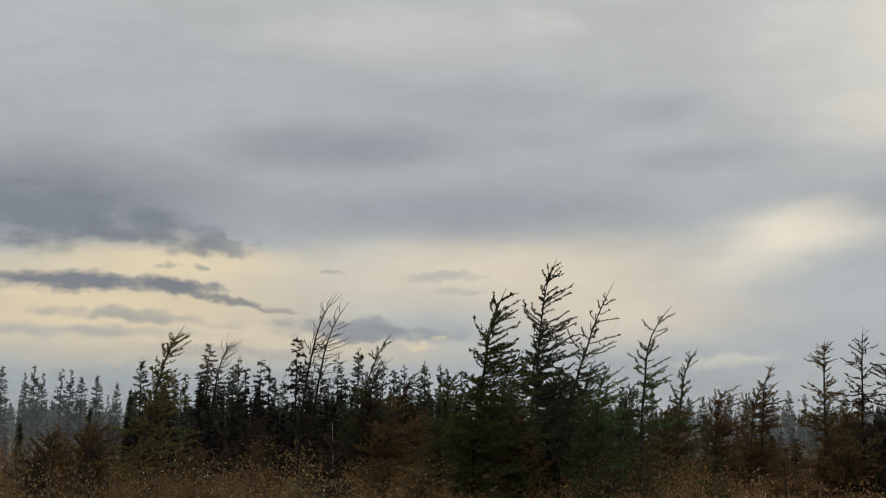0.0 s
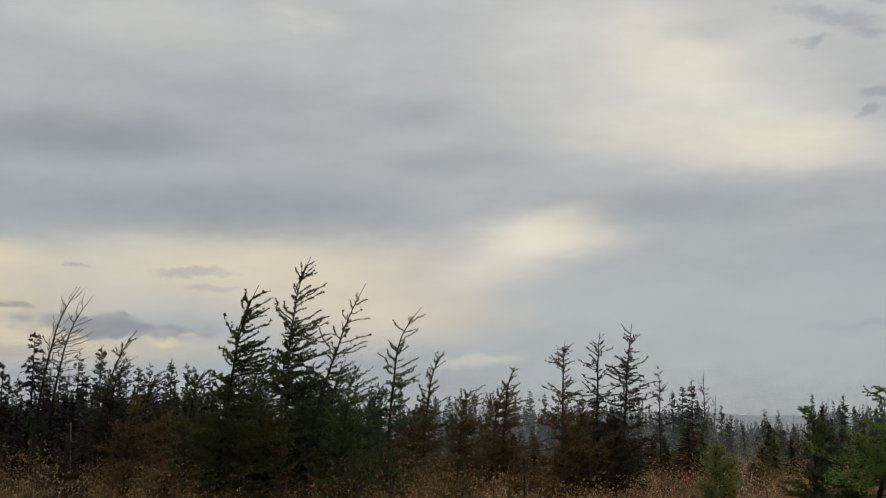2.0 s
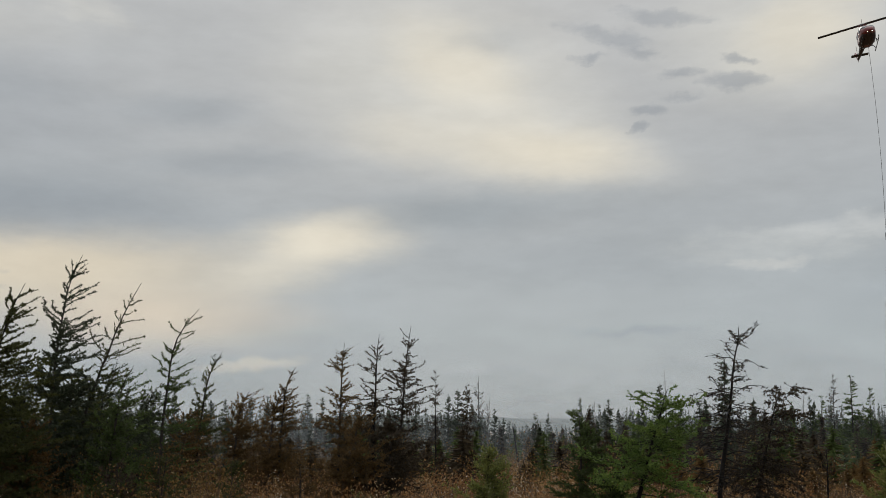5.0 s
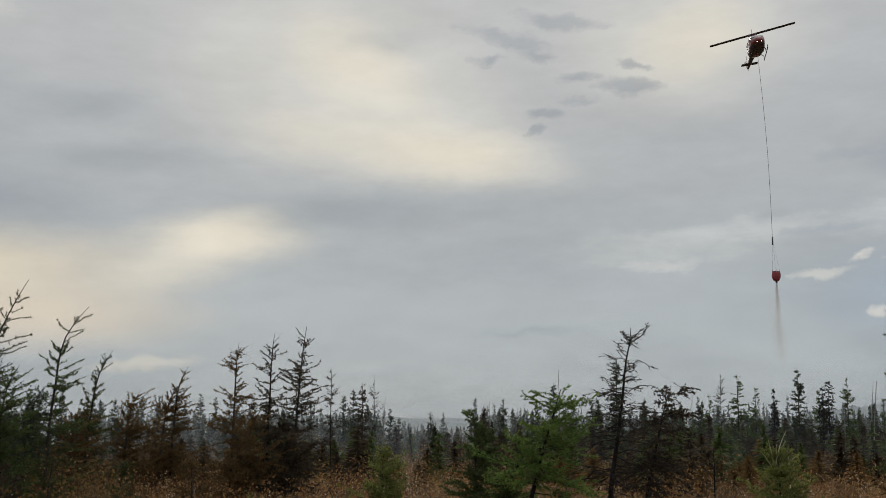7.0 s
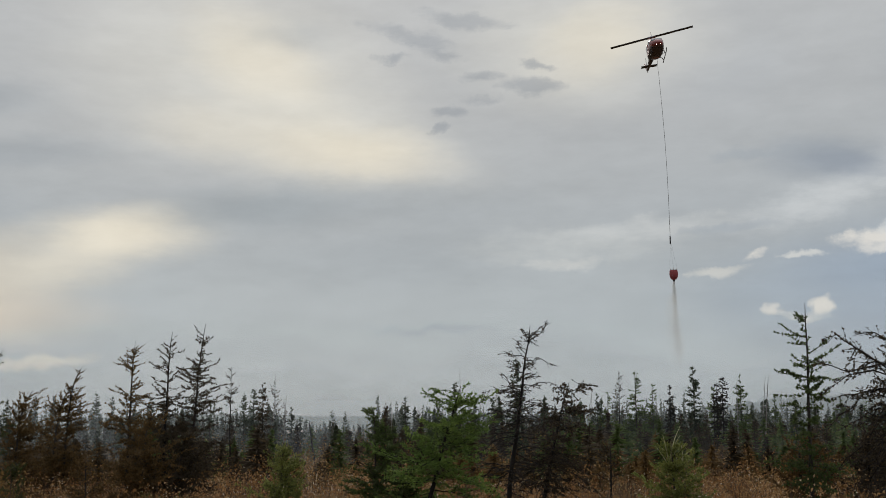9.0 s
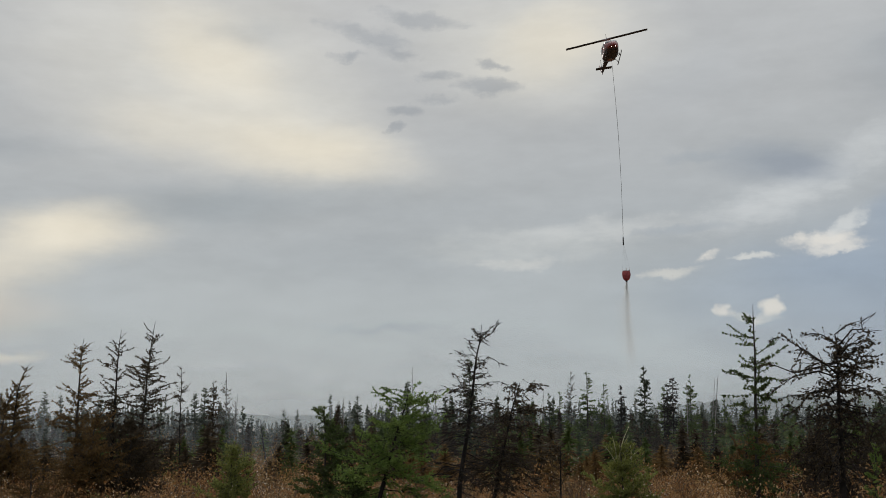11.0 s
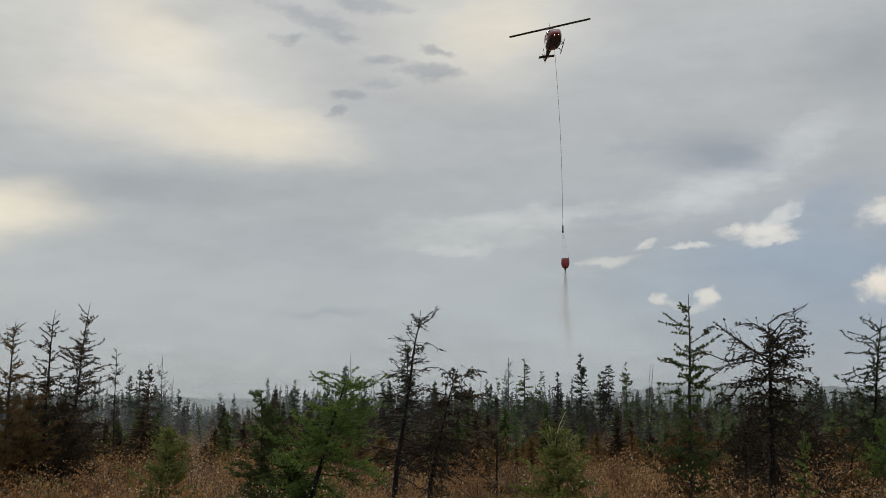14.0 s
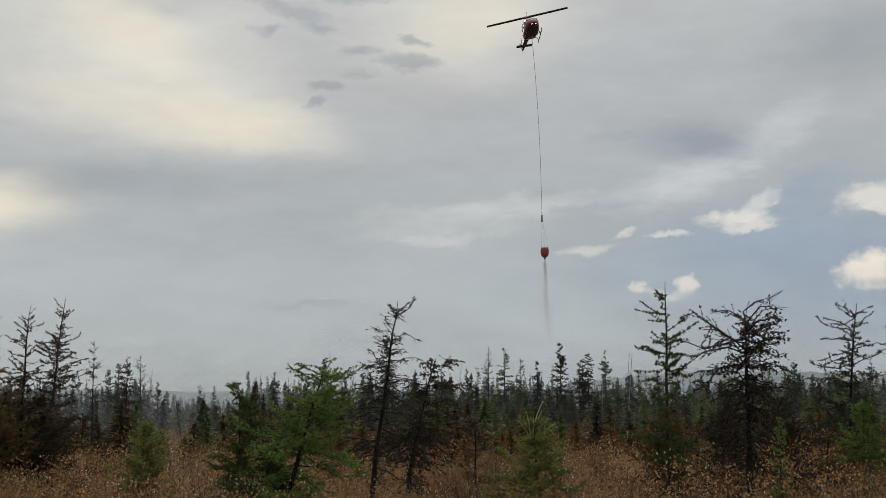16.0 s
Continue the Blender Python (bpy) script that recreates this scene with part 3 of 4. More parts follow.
far_woods("spruce_woods", 31, 1800, 92, 190, 3.0, 5.4, DARK, 120, fat=1.15, wide=0.36)
far_woods("distant_woods", 32, 2600, 190, 420, 5.0, 9.0, DARK, 60, fat=1.2, wide=0.55)
far_woods("scorched_woods", 33, 420, 62, 130, 2.0, 4.2, BURNT, 150, label="scorched brown small conifers at the wood's edge")
far_woods("green_saplings", 34, 420, 58, 125, 1.6, 3.6, DARK, 150, label="low dark spruce saplings along the wood's edge")
# nearly black needles hold the undergrowth's shade
far_woods("western_undergrowth", 35, 480, 42, 70, 1.4, 4.2, SCORCH_SHADE, 280, -43, -24, "charred undergrowth of small conifers, darkened further for shade", 0.8, 0.13)
far_woods("western_saplings", 36, 420, 46, 78, 2.0, 4.8, DARK, 260, -43, -19, "dark green undergrowth of small conifers", 0.8, 0.13)
far_woods("charred_saplings", 40, 120, 37, 50, 1.2, 3.2, BURNT, 420, -41, -25, "scorched thin saplings under the larches", 0.9, 0.08)
far_woods("rusty_saplings", 37, 300, 42, 78, 0.8, 2.4, RUST, 340, -24, 36, "rusty brown low conifer saplings", 2.0, 0.07)
far_woods("scorched_saplings", 38, 460, 46, 85, 0.9, 3.0, BURNT, 220, -22, 36, "scorched brown conifer saplings before the woods", 2.0, 0.10)
far_woods("dark_saplings", 39, 420, 50, 90, 1.4, 3.4, GREEN, 200, -10, 38, "low green saplings before the woods", 1.6, 0.12)

# ---- spruces and snags at the wood's edge ----
SLIM = dict(r0=0.055, z0=0.02, length=1.1, count=150, low=-34, high=20, curl=0.16, shape=0.95, tip=0.09, twigs=4, twig=0.4,
            needles=33, nlen=0.10, nwid=0.068, top=0.985, crook=0.012, sides=6, rods=False, vary=(0.8, 1.08))
CLUB = dict(r0=0.055, z0=0.08, length=0.7, count=110, low=-30, high=5, curl=0.05, shape=0.6, tip=0.22, twigs=4, twig=0.45,
            needles=58, nlen=0.10, nwid=0.045, top=0.985, crook=0.02, bald=0.3, sides=6, rods=False, vary=(0.7, 1.1))
THIN = dict(r0=0.045, z0=0.12, length=0.7, count=65, low=-5, high=30, curl=0.15, shape=0.6, tip=0.2, twigs=6, twig=0.45,
            needles=26, nlen=0.07, nwid=0.03, crook=0.02, sides=6)
SPRUCE_LABEL = "slender dark green black spruce with drooping short branches"
CLUB_LABEL = "scorched black spruce with a clubbed dark top"
THIN_LABEL = "nearly bare thin grey conifer with short twigs"
EDGE = "conifers along the wood's edge"


def stock(name, label, seed, mat, bark, how):
    """A six-metre tree, kept as the first of its kind."""
    return tree(name, label, -70, 60 + seed * 0.05, seed, 6.0, bark, mat, EDGE, **how)


spruces = [stock("black_spruce", SPRUCE_LABEL, 100 + i, DARK, BARK, SLIM) for i in range(5)]
green_spruces = [stock("black_spruce", "slender green spruce with soft spreading branches", 105 + i, GREEN, BARK, dict(SLIM, length=1.45, count=120, needles=34, vary=(0.6, 1.1))) for i in range(3)]
brown_spruces = [stock("black_spruce", "rust-brown dying black spruce", 110 + i, BURNT, BARK, SLIM) for i in range(2)]
clubs = [stock("clubbed_spruce", CLUB_LABEL, 120 + i, SCORCH_SHADE, CHAR, CLUB) for i in range(3)]
thins = [stock("thin_conifer", THIN_LABEL, 130 + i, BURNT, CHAR, THIN) for i in range(3)]
turn_rng = random.Random(4)


def edge(kinds, az, d, h):
    k = turn_rng.randrange(len(kinds))
    s = h / 6.0
    m = spot(az, d, 0.0, turn_rng.uniform(0, 360))
    w = s * turn_rng.uniform(0.85, 1.15)
    return copy_thing(kinds[k], m @ Matrix.Diagonal((w, w, s, 1)))


# western edge
edge(spruces, -48.6, 95, 6.9), edge(spruces, -47.6, 90, 6.2), edge(spruces, -46.8, 100, 6.6), edge(spruces, -46.0, 80, 6.1)
edge(spruces, -45.1, 85, 5.9), edge(spruces, -44.4, 90, 6.2), edge(spruces, -43.5, 95, 5.8)
edge(spruces, -42.45, 60, 5.86), edge(clubs, -41.2, 58, 4.9), edge(spruces, -40.4, 62, 5.2), edge(spruces, -38.4, 60, 5.0)
edge(spruces, -37.95, 55, 5.79), edge(clubs, -37.6, 52, 5.0), edge(clubs, -36.5, 44, 4.82), edge(spruces, -35.8, 60, 4.9)
edge(clubs, -35.2, 48, 6.1), edge(spruces, -33.6, 62, 5.1), edge(spruces, -32.2, 58, 6.34), edge(spruces, -31.3, 64, 5.3)
edge(spruces, -29.95, 62, 5.74), edge(spruces, -29.2, 66, 5.0), edge(spruces, -28.2, 62, 5.85), edge(spruces, -27.4, 70, 5.1)
edge(spruces, -30.6, 68, 4.8), edge(clubs, -39.4, 50, 4.9), edge(clubs, -33.0, 52, 4.8), edge(spruces, -34.4, 66, 5.4)
edge(spruces, -40.9, 52, 4.6), edge(clubs, -38.9, 56, 5.2), edge(spruces, -36.2, 54, 4.7), edge(clubs, -34.0, 50, 5.0), edge(spruces, -32.8, 54, 4.8)
edge(spruces, -31.7, 52, 4.6), edge(spruces, -30.2, 56, 4.9), edge(clubs, -29.6, 50, 4.2), edge(spruces, -28.8, 54, 4.6), edge(spruces, -26.0, 60, 5.2)
edge(spruces, -24.6, 62, 5.0), edge(spruces, -20.2, 60, 4.6), edge(spruces, -18.0, 66, 4.8), edge(spruces, -9.2, 70, 4.6)
# behind the larches
edge(spruces, -14.4, 95, 5.27), edge(spruces, -13.6, 105, 5.6), edge(spruces, -11.7, 95, 5.5), edge(spruces, -11.0, 92, 5.2), edge(spruces, -15.6, 90, 5.0)
edge(spruces, -16.6, 88, 4.9), edge(spruces, -19.4, 80, 5.2), edge(spruces, -12.4, 98, 5.0), edge(spruces, -6.5, 80, 4.7)
edge(thins, -5.55, 52, 5.3), edge(brown_spruces, -4.05, 52, 4.66), edge(thins, -3.45, 70, 5.8), edge(spruces, -4.45, 70, 5.04)
edge(spruces, -4.9, 72, 4.8), edge(spruces, -2.65, 80, 4.11), edge(spruces, -2.2, 82, 3.5), edge(thins, -3.0, 74, 4.3)
edge(spruces, -0.70, 75, 3.75), edge(spruces, -0.05, 115, 4.3), edge(thins, 0.6, 90, 3.4), edge(spruces, -1.9, 120, 3.6)
edge(brown_spruces, 1.90, 75, 4.25), edge(spruces, 2.85, 75, 4.6), edge(spruces, 5.25, 62, 5.05), edge(spruces, 4.4, 72, 4.3), edge(spruces, 6.2, 68, 4.4)
edge(thins, 3.5, 68, 4.0), edge(spruces, 8.25, 58, 6.1), edge(spruces, 7.1, 70, 4.5), edge(spruces, 9.6, 72, 4.4)
# eastern edge
edge(thins, 13.2, 85, 6.5), edge(green_spruces, 13.95, 80, 6.3), edge(green_spruces, 12.62, 80, 4.97), edge(spruces, 12.12, 80, 4.86), edge(green_spruces, 11.3, 84, 4.6)
edge(green_spruces, 14.75, 80, 5.45), edge(spruces, 16.68, 70, 6.1), edge(green_spruces, 17.6, 72, 4.9), edge(clubs, 18.02, 66, 5.2), edge(clubs, 17.75, 68, 5.0)
edge(green_spruces, 18.85, 70, 5.5), edge(spruces, 19.95, 80, 4.4), edge(green_spruces, 20.4, 84, 4.7), edge(green_spruces, 10.6, 78, 4.4), edge(thins, 10.9, 82, 5.1)
edge(spruces, 21.3, 82, 4.6), edge(green_spruces, 26.4, 90, 5.0), edge(green_spruces, 27.15, 85, 4.6), edge(spruces, 27.6, 80, 5.1), edge(green_spruces, 23.3, 86, 4.5)
edge(green_spruces, 24.4, 84, 4.2), edge(spruces, 28.4, 84, 4.3), edge(green_spruces, 29.4, 88, 4.8), edge(green_spruces, 31.0, 82, 5.2), edge(spruces, 32.2, 86, 4.7)
edge(clubs, 15.55, 62, 4.7), edge(brown_spruces, 16.0, 60, 3.4), edge(brown_spruces, 17.2, 58, 3.3), edge(brown_spruces, 14.1, 60, 3.1)
edge(brown_spruces, 19.4, 56, 3.0), edge(brown_spruces, 22.6, 52, 3.0), edge(brown_spruces, 18.4, 54, 3.0), edge(brown_spruces, 28.7, 55, 3.4)
# thicker growth between the bare larches and the tall ones
edge(spruces, -33.2, 52, 5.6), edge(spruces, -31.0, 50, 5.2), edge(spruces, -30.5, 48, 4.9), edge(spruces, -29.0, 50, 5.3), edge(spruces, -27.9, 48, 5.0)
edge(clubs, -36.9, 50, 5.3), edge(spruces, -38.2, 52, 5.2), edge(clubs, -34.7, 49, 5.2), edge(spruces, -47.2, 78, 6.2), edge(spruces, -45.6, 74, 5.8)
for first in spruces + green_spruces + brown_spruces + clubs + thins:
    first.matrix_basis = spot(-54 - turn_rng.uniform(0, 5), turn_rng.uniform(70, 100))


def snag(az, d, h, lean, r=0.035, mat=None):
    root = new("snag")
    rng = np.random.default_rng(int(d * 10 + h * 100))
    u = np.linspace(0, 1, 9)
    line = np.stack([lean * u + np.cumsum(rng.normal(0, 0.012, 9)), np.cumsum(rng.normal(0, 0.012, 9)), h * u - 0.1], 1)
    part("trunk", tri_mesh("trunk", *tube(line, r * (1 - 0.75 * u), 6), smooth=True), mat or GREYWOOD, root)
    q = rng.uniform(0.3, 0.95, 9)
    o = np.stack([np.interp(q, u, line[:, i]) for i in range(3)], 1)
    e = o + unit(rng.normal(0, 1, (9, 3)) + (0, 0, 0.3)) * rng.uniform(0.08, 0.3, (9, 1))
    for a, b in zip(o, e):
        part("twig", tri_mesh("twig", *tube([a, b], [0.008, 0.004], 4)), mat or GREYWOOD, root)
    root.matrix_basis = spot(az, d)
    tagged(root, "bare grey dead tree pole without bark", "dead tree", "dead poles")


snag(-33.4, 40, 2.7, 0.0), snag(5.6, 58, 5.6, -0.15), snag(2.2, 70, 4.4, -0.1), snag(-1.4, 66, 3.1, -0.5, 0.07, CHAR), snag(19.5, 75, 5.6, 0.7)
snag(19.75, 70, 5.4, 0.55, 0.05), snag(11.6, 80, 5.2, 0.4), snag(11.2, 76, 4.6, 0.9), snag(15.1, 82, 5.0, -0.3), snag(-3.1, 68, 4.6, 0.2), snag(-1.0, 70, 3.0, 0.5)
snag(22.1, 74, 4.6, 0.2), snag(-45.4, 50, 4.0, 0.5), snag(6.6, 74, 5.0, 0.1), snag(18.6, 66, 5.0, 0.1)

# ---- larches on the open bog ----
WISPY = dict(r0=0.058, z0=0.03, length=1.5, count=125, low=-14, high=36, curl=0.20, shape=0.9, tip=0.14, top=0.955, twigs=8, twig=0.34,
             needles=108, nlen=0.058, nwid=0.027, bare=0.10, bald=0.04, bend=2.2, crook=0.03, thick=0.17, wind=0.15, vary=(0.4, 1.25),
             hook=0.22, sweep=0.22, crest=0.5, pack=0.84, tuft=0.06, gnarl=0.05, skirt=0.7)
BUSHY = dict(WISPY, count=180, needles=66, nlen=0.063, nwid=0.034, twigs=7, length=1.7, crest=0.35, pack=0.86, skirt=1.25)
UPRIGHT = dict(BUSHY, wind=0.0, hook=0.0, sweep=0.0, low=-16, high=24, curl=0.16, tip=0.13, shape=0.95, count=150, crest=0.6)
BARE = dict(WISPY, z0=0.25, length=0.85, count=92, needles=70, nlen=0.038, nwid=0.020, twigs=7, tip=0.5, wind=0.35, high=40, curl=0.3, thick=0.2, r0=0.062,
            crest=0.9, hook=0.35, sweep=0.3)
YOUNG = dict(r0=0.035, z0=0.02, length=1.15, count=110, low=0, high=50, curl=0.25, shape=0.75, tip=0.2, twigs=11, twig=0.42,
             needles=66, nlen=0.06, nwid=0.029, bend=1.3, crook=0.03, tuft=0.06, vary=(0.4, 1.2), gnarl=0.05)
GNARLED = dict(BARE, z0=0.12, count=60, curl=-0.28, needles=10, nlen=0.045, nwid=0.036, bare=0.01, bald=0.9, single=True, twigs=7, twig=0.5,
               crook=0.04, wind=0.0, gnarl=0.06, thick=0.17, vary=(0.4, 1.2), r0=0.055, hook=0.0, sweep=0.05, crest=0.0, pack=0.85, tuft=0.11)
GREEN_L = "tall wispy green larch with a thin bent leader"
BROWN_L = "rusty brown larch with thin dark twigs"

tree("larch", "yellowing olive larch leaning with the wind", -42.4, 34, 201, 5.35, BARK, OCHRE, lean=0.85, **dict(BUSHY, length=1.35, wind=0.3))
tree("larch", BROWN_L + " at the shrubs' edge", -44.8, 36, 202, 2.7, CHAR, RUST, lean=0.2, **BUSHY)
tree("larch", BROWN_L, -46.6, 37, 203, 2.4, CHAR, RUST, lean=0.2, **BUSHY)
tree("clubbed_spruce", CLUB_LABEL + ", leaning", -39.9, 46, 204, 5.67, CHAR, BURNT, lean=0.5, **dict(CLUB, bend=1.6))
tree("larch", "dead bare larch with a black trunk", -39.4, 44, 205, 5.7, CHAR, BURNT, lean=0.6, **BARE)
tree("larch", "tall bare larch with a slim black trunk", -35.1, 42, 206, 7.25, CHAR, BURNT, lean=0.95, **BARE)
tree("larch", "tall bare larch with a slim black trunk", -34.5, 44, 207, 7.15, CHAR, BURNT, lean=1.0, **BARE)
tree("larch", BROWN_L, -32.4, 44, 208, 5.95, BARK, LARCH, lean=1.1, **WISPY)
tree("larch", "scorched brown larch with a leaning top", -32.0, 43, 254, 5.0, CHAR, BURNT, lean=0.6, **dict(BUSHY, length=1.4))
tree("larch", BROWN_L, -31.0, 40, 209, 3.6, BARK, RUST, lean=0.3, **BUSHY)
tree("larch", BROWN_L, -29.6, 42, 210, 3.1, BARK, RUST, lean=0.2, **BUSHY)
tree("larch", BROWN_L, -37.4, 40, 211, 2.8, CHAR, BURNT, lean=0.2, **BUSHY)
tree("larch", "broad dark green larch with drooping lower limbs", -26.8, 30, 212, 6.1, CHAR, LARCH, lean=0.7, **dict(BUSHY, length=1.9, count=225, needles=112, wind=0.3, low=-24, bald=0.3, hook=0.2, sweep=0.25))
tree("larch", "tallest dark green larch with a feathery top", -23.7, 33, 213, 7.3, BARK, DARK, lean=0.40, **dict(BUSHY, count=235, needles=118, length=1.75, wind=0.25, hook=0.25))
tree("larch", GREEN_L + ", swept aside", -22.95, 34, 214, 6.7, BARK, LARCH, lean=1.75, **dict(WISPY, wind=0.3, bend=1.6, length=1.15, hook=0.1, vary=(0.3, 1.5), count=110))
tree("larch", "bushy green larch of half height", -21.0, 31, 215, 4.2, BARK, GREEN, lean=0.3, **dict(BUSHY, length=1.5, bare=0.1))
tree("larch", "dense dark green larch in the thicket", -25.6, 37, 245, 4.9, CHAR, DARK, lean=0.5, **dict(BUSHY, wind=0.3))
tree("larch", "dense dark green larch in the thicket", -23.0, 38, 246, 4.6, CHAR, LARCH, lean=0.3, **dict(BUSHY, wind=0.3))
tree("larch", "dense dark green larch in the thicket", -19.7, 38, 247, 3.9, CHAR, DARK, lean=0.3, **dict(BUSHY, wind=0.3))
tree("larch", "dense dark green larch in the thicket", -28.3, 36, 252, 4.2, CHAR, LARCH, lean=0.3, **dict(BUSHY, wind=0.2))
tree("larch", "dense dark green larch in the thicket", -21.6, 36, 253, 4.5, CHAR, DARK, lean=0.3, **dict(BUSHY, wind=0.2))
tree("larch", "dark scorched larch with a ragged crown", -30.3, 46, 248, 4.6, CHAR, BURNT, lean=0.4, **dict(BUSHY, wind=0.3))
tree("larch", "bushy rusty larch beneath taller ones", -24.8, 31, 216, 3.0, BARK, RUST, lean=0.2, **dict(BUSHY, length=1.3))
tree("larch", GREEN_L, -18.7, 34, 217, 6.0, BARK, GREEN, lean=0.45, **dict(WISPY, length=1.25, wind=0.25, hook=0.5, count=92, vary=(0.3, 1.6), tip=0.2))
tree("larch", GREEN_L, -17.1, 37, 218, 5.0, BARK, LARCH, lean=0.55, **dict(WISPY, length=1.2))
tree("larch", BROWN_L, -17.7, 36, 219, 3.2, BARK, RUST, lean=0.2, **BUSHY)
tree("larch", BROWN_L, -15.3, 40, 220, 3.9, BARK, RUST, lean=0.3, **BUSHY)
tree("larch", BROWN_L, -13.6, 42, 221, 4.1, BARK, RUST, lean=0.3, **BUSHY)
tree("larch", BROWN_L, -13.1, 42, 222, 4.8, BARK, RUST, lean=0.3, **dict(WISPY, length=1.1))
tree("larch", "rusty larch with an open twiggy top", -10.3, 37, 223, 5.3, BARK, RUST, lean=0.15, **dict(UPRIGHT, length=1.5))
tree("larch", "rusty larch with an open twiggy top", -8.7, 36, 224, 5.5, CHAR, BURNT, lean=0.2, **dict(UPRIGHT, length=1.35, count=130))
tree("larch", "rusty larch with an open twiggy top", -7.4, 36, 225, 5.75, BARK, BURNT, lean=0.35, **dict(UPRIGHT, length=1.6, count=170))
tree("larch", "low golden-brown larch among shrubs", -9.6, 34, 226, 3.1, BARK, RUST, lean=0.1, **BUSHY)
tree("larch", "low scorched brown larch among shrubs", -7.9, 34, 227, 2.6, BARK, BURNT, lean=0.1, **BUSHY)
tree("young_larch", "young bushy yellow-green larch among shrubs", -3.2, 29, 228, 2.05, BARK, OLIVE, lean=0.05, **YOUNG)
tree("young_larch", "dense dark green young conifer", 1.35, 27, 229, 3.05, BARK, GREEN, lean=-0.05, **dict(YOUNG, length=0.9, count=140, low=-22, high=15, curl=0.15, shape=0.65))
tree("young_larch", "bushy green larch bough standing low", 2.5, 25.5, 244, 1.7, CHAR, GREEN, lean=0.1, **dict(YOUNG, length=0.8, low=-20, high=20, curl=0.12, shape=0.6))
tree("young_larch", "bright green larch leaning to one side", 3.5, 25, 230, 3.45, CHAR, BRIGHT, lean=0.85, **dict(YOUNG, length=2.05, count=135, low=-24, high=20, curl=0.12, r0=0.06, shape=0.7, gnarl=0.05))
tree("dead_larch", "leaning dead black tree with curved twigs and brown cones", 7.6, 27.5, 231, 4.95, CHAR, BURNT, lean=0.62,
     **dict(GNARLED, length=1.05, count=105, low=-10, high=52, shape=0.4, tip=0.42, bend=1.35, r0=0.068, curl=-0.22, twigs=11, twig=0.42, needles=13, nlen=0.045, nwid=0.036, gnarl=0.055, thick=0.19, wind=-0.2,
            arms=((0.62, 178, 10, 1.05), (0.56, 185, 2, 1.1), (0.50, 172, -5, 1.0), (0.72, 5, 0, 0.85), (0.66, -8, -5, 0.8), (0.35, 170, -25, 0.9), (0.28, 190, -28, 0.9), (0.22, 10, -25, 0.9))))
tree("dead_larch", "small scorched tree with curled brown sprays", 9.3, 30, 232, 3.7, CHAR, BURNT, lean=0.75, **dict(GNARLED, length=1.15, count=95, low=-20, high=45, shape=0.5, tip=0.5, needles=34, nlen=0.06, nwid=0.04, bald=0.4, wind=0.25, r0=0.06, twigs=12, bend=1.4))
tree("larch", "small brown larch skeleton in the shrubs", 12.6, 29, 233, 2.2, CHAR, RUST, lean=0.0, **dict(YOUNG, length=0.7, needles=20, count=40))
young_spruce = tree("young_larch", "young yellow-green spruce with pale upright shoots", 15.6, 26, 234, 2.2, BARK, OLIVE, lean=-0.05, **dict(YOUNG, length=1.35, count=100, shape=0.9, low=-10, high=32, needles=90))
tree("larch", "tall open green larch with rusty lower boughs", 21.7, 28, 235, 5.35, BARK, GREEN, lean=0.1, **dict(UPRIGHT, length=1.15, low=-24, high=30, count=115, shape=0.65, tip=0.18, vary=(0.25, 1.3), needles=100, nlen=0.065, nwid=0.034, pack=0.9, crest=0.7, tuft=0.09, top=0.965, skirt=0.8))
tree("larch", "rust-brown thicket of larch boughs", 21.3, 29.5, 236, 2.4, BARK, RUST, lean=0.0, **dict(BUSHY, length=1.3))
tree("dead_larch", "broad dead black tree with crooked arms and brown cones", 25.5, 27, 237, 4.45, CHAR, BURNT, lean=0.05,
     **dict(GNARLED, length=1.05, count=120, z0=0.22, wind=-0.25, low=-45, high=20, shape=0.12, tip=0.85, needles=24, nlen=0.055, nwid=0.045, r0=0.095, curl=-0.12, twigs=12, twig=0.5, gnarl=0.10, top=0.97, bald=0.75, thick=0.19, pack=1.15,
            arms=((0.86, 176, 22, 1.35), (0.82, 186, 14, 1.25), (0.78, 168, 4, 1.15), (0.74, 10, 12, 1.15), (0.66, -12, 0, 1.05), (0.84, 20, 22, 0.85), (0.90, 0, 30, 0.65), (0.45, 170, -40, 1.1), (0.38, 5, -40, 1.1))))
tree("larch", "low scorched thicket of dead larch boughs", 24.1, 28.5, 249, 1.3, CHAR, BURNT, lean=0.0, **dict(BUSHY, length=1.2, count=70, low=-10, high=30, needles=40))
tree("larch", "low scorched thicket of dead larch boughs", 27.4, 28, 250, 1.3, CHAR, BURNT, lean=0.1, **dict(BUSHY, length=1.3, count=70, low=-10, high=30, needles=40))
tree("larch", "low rusty thicket of larch boughs", 28.9, 30, 251, 1.9, CHAR, RUST, lean=0.1, **dict(BUSHY, length=1.3, count=70, low=-10, high=30, needles=40))
tree("larch", "scorched brown conifer thicket", 24.3, 33, 238, 2.5, CHAR, BURNT, lean=0.0, **BUSHY)
tree("larch", "scorched brown conifer thicket", 26.8, 34, 239, 2.7, CHAR, BURNT, lean=0.0, **BUSHY)
tree("larch", "dark green conifer with ragged boughs", 29.9, 33, 240, 5.1, CHAR, DARK, lean=0.4, **dict(UPRIGHT, length=1.2, high=20, curl=0.05, shape=0.4, tip=0.3, bald=0.3, vary=(0.3, 1.25), gnarl=0.08))
tree("young_larch", "bright green low conifer bough", 30.6, 31, 241, 2.4, BARK, BRIGHT, lean=0.0, **YOUNG)
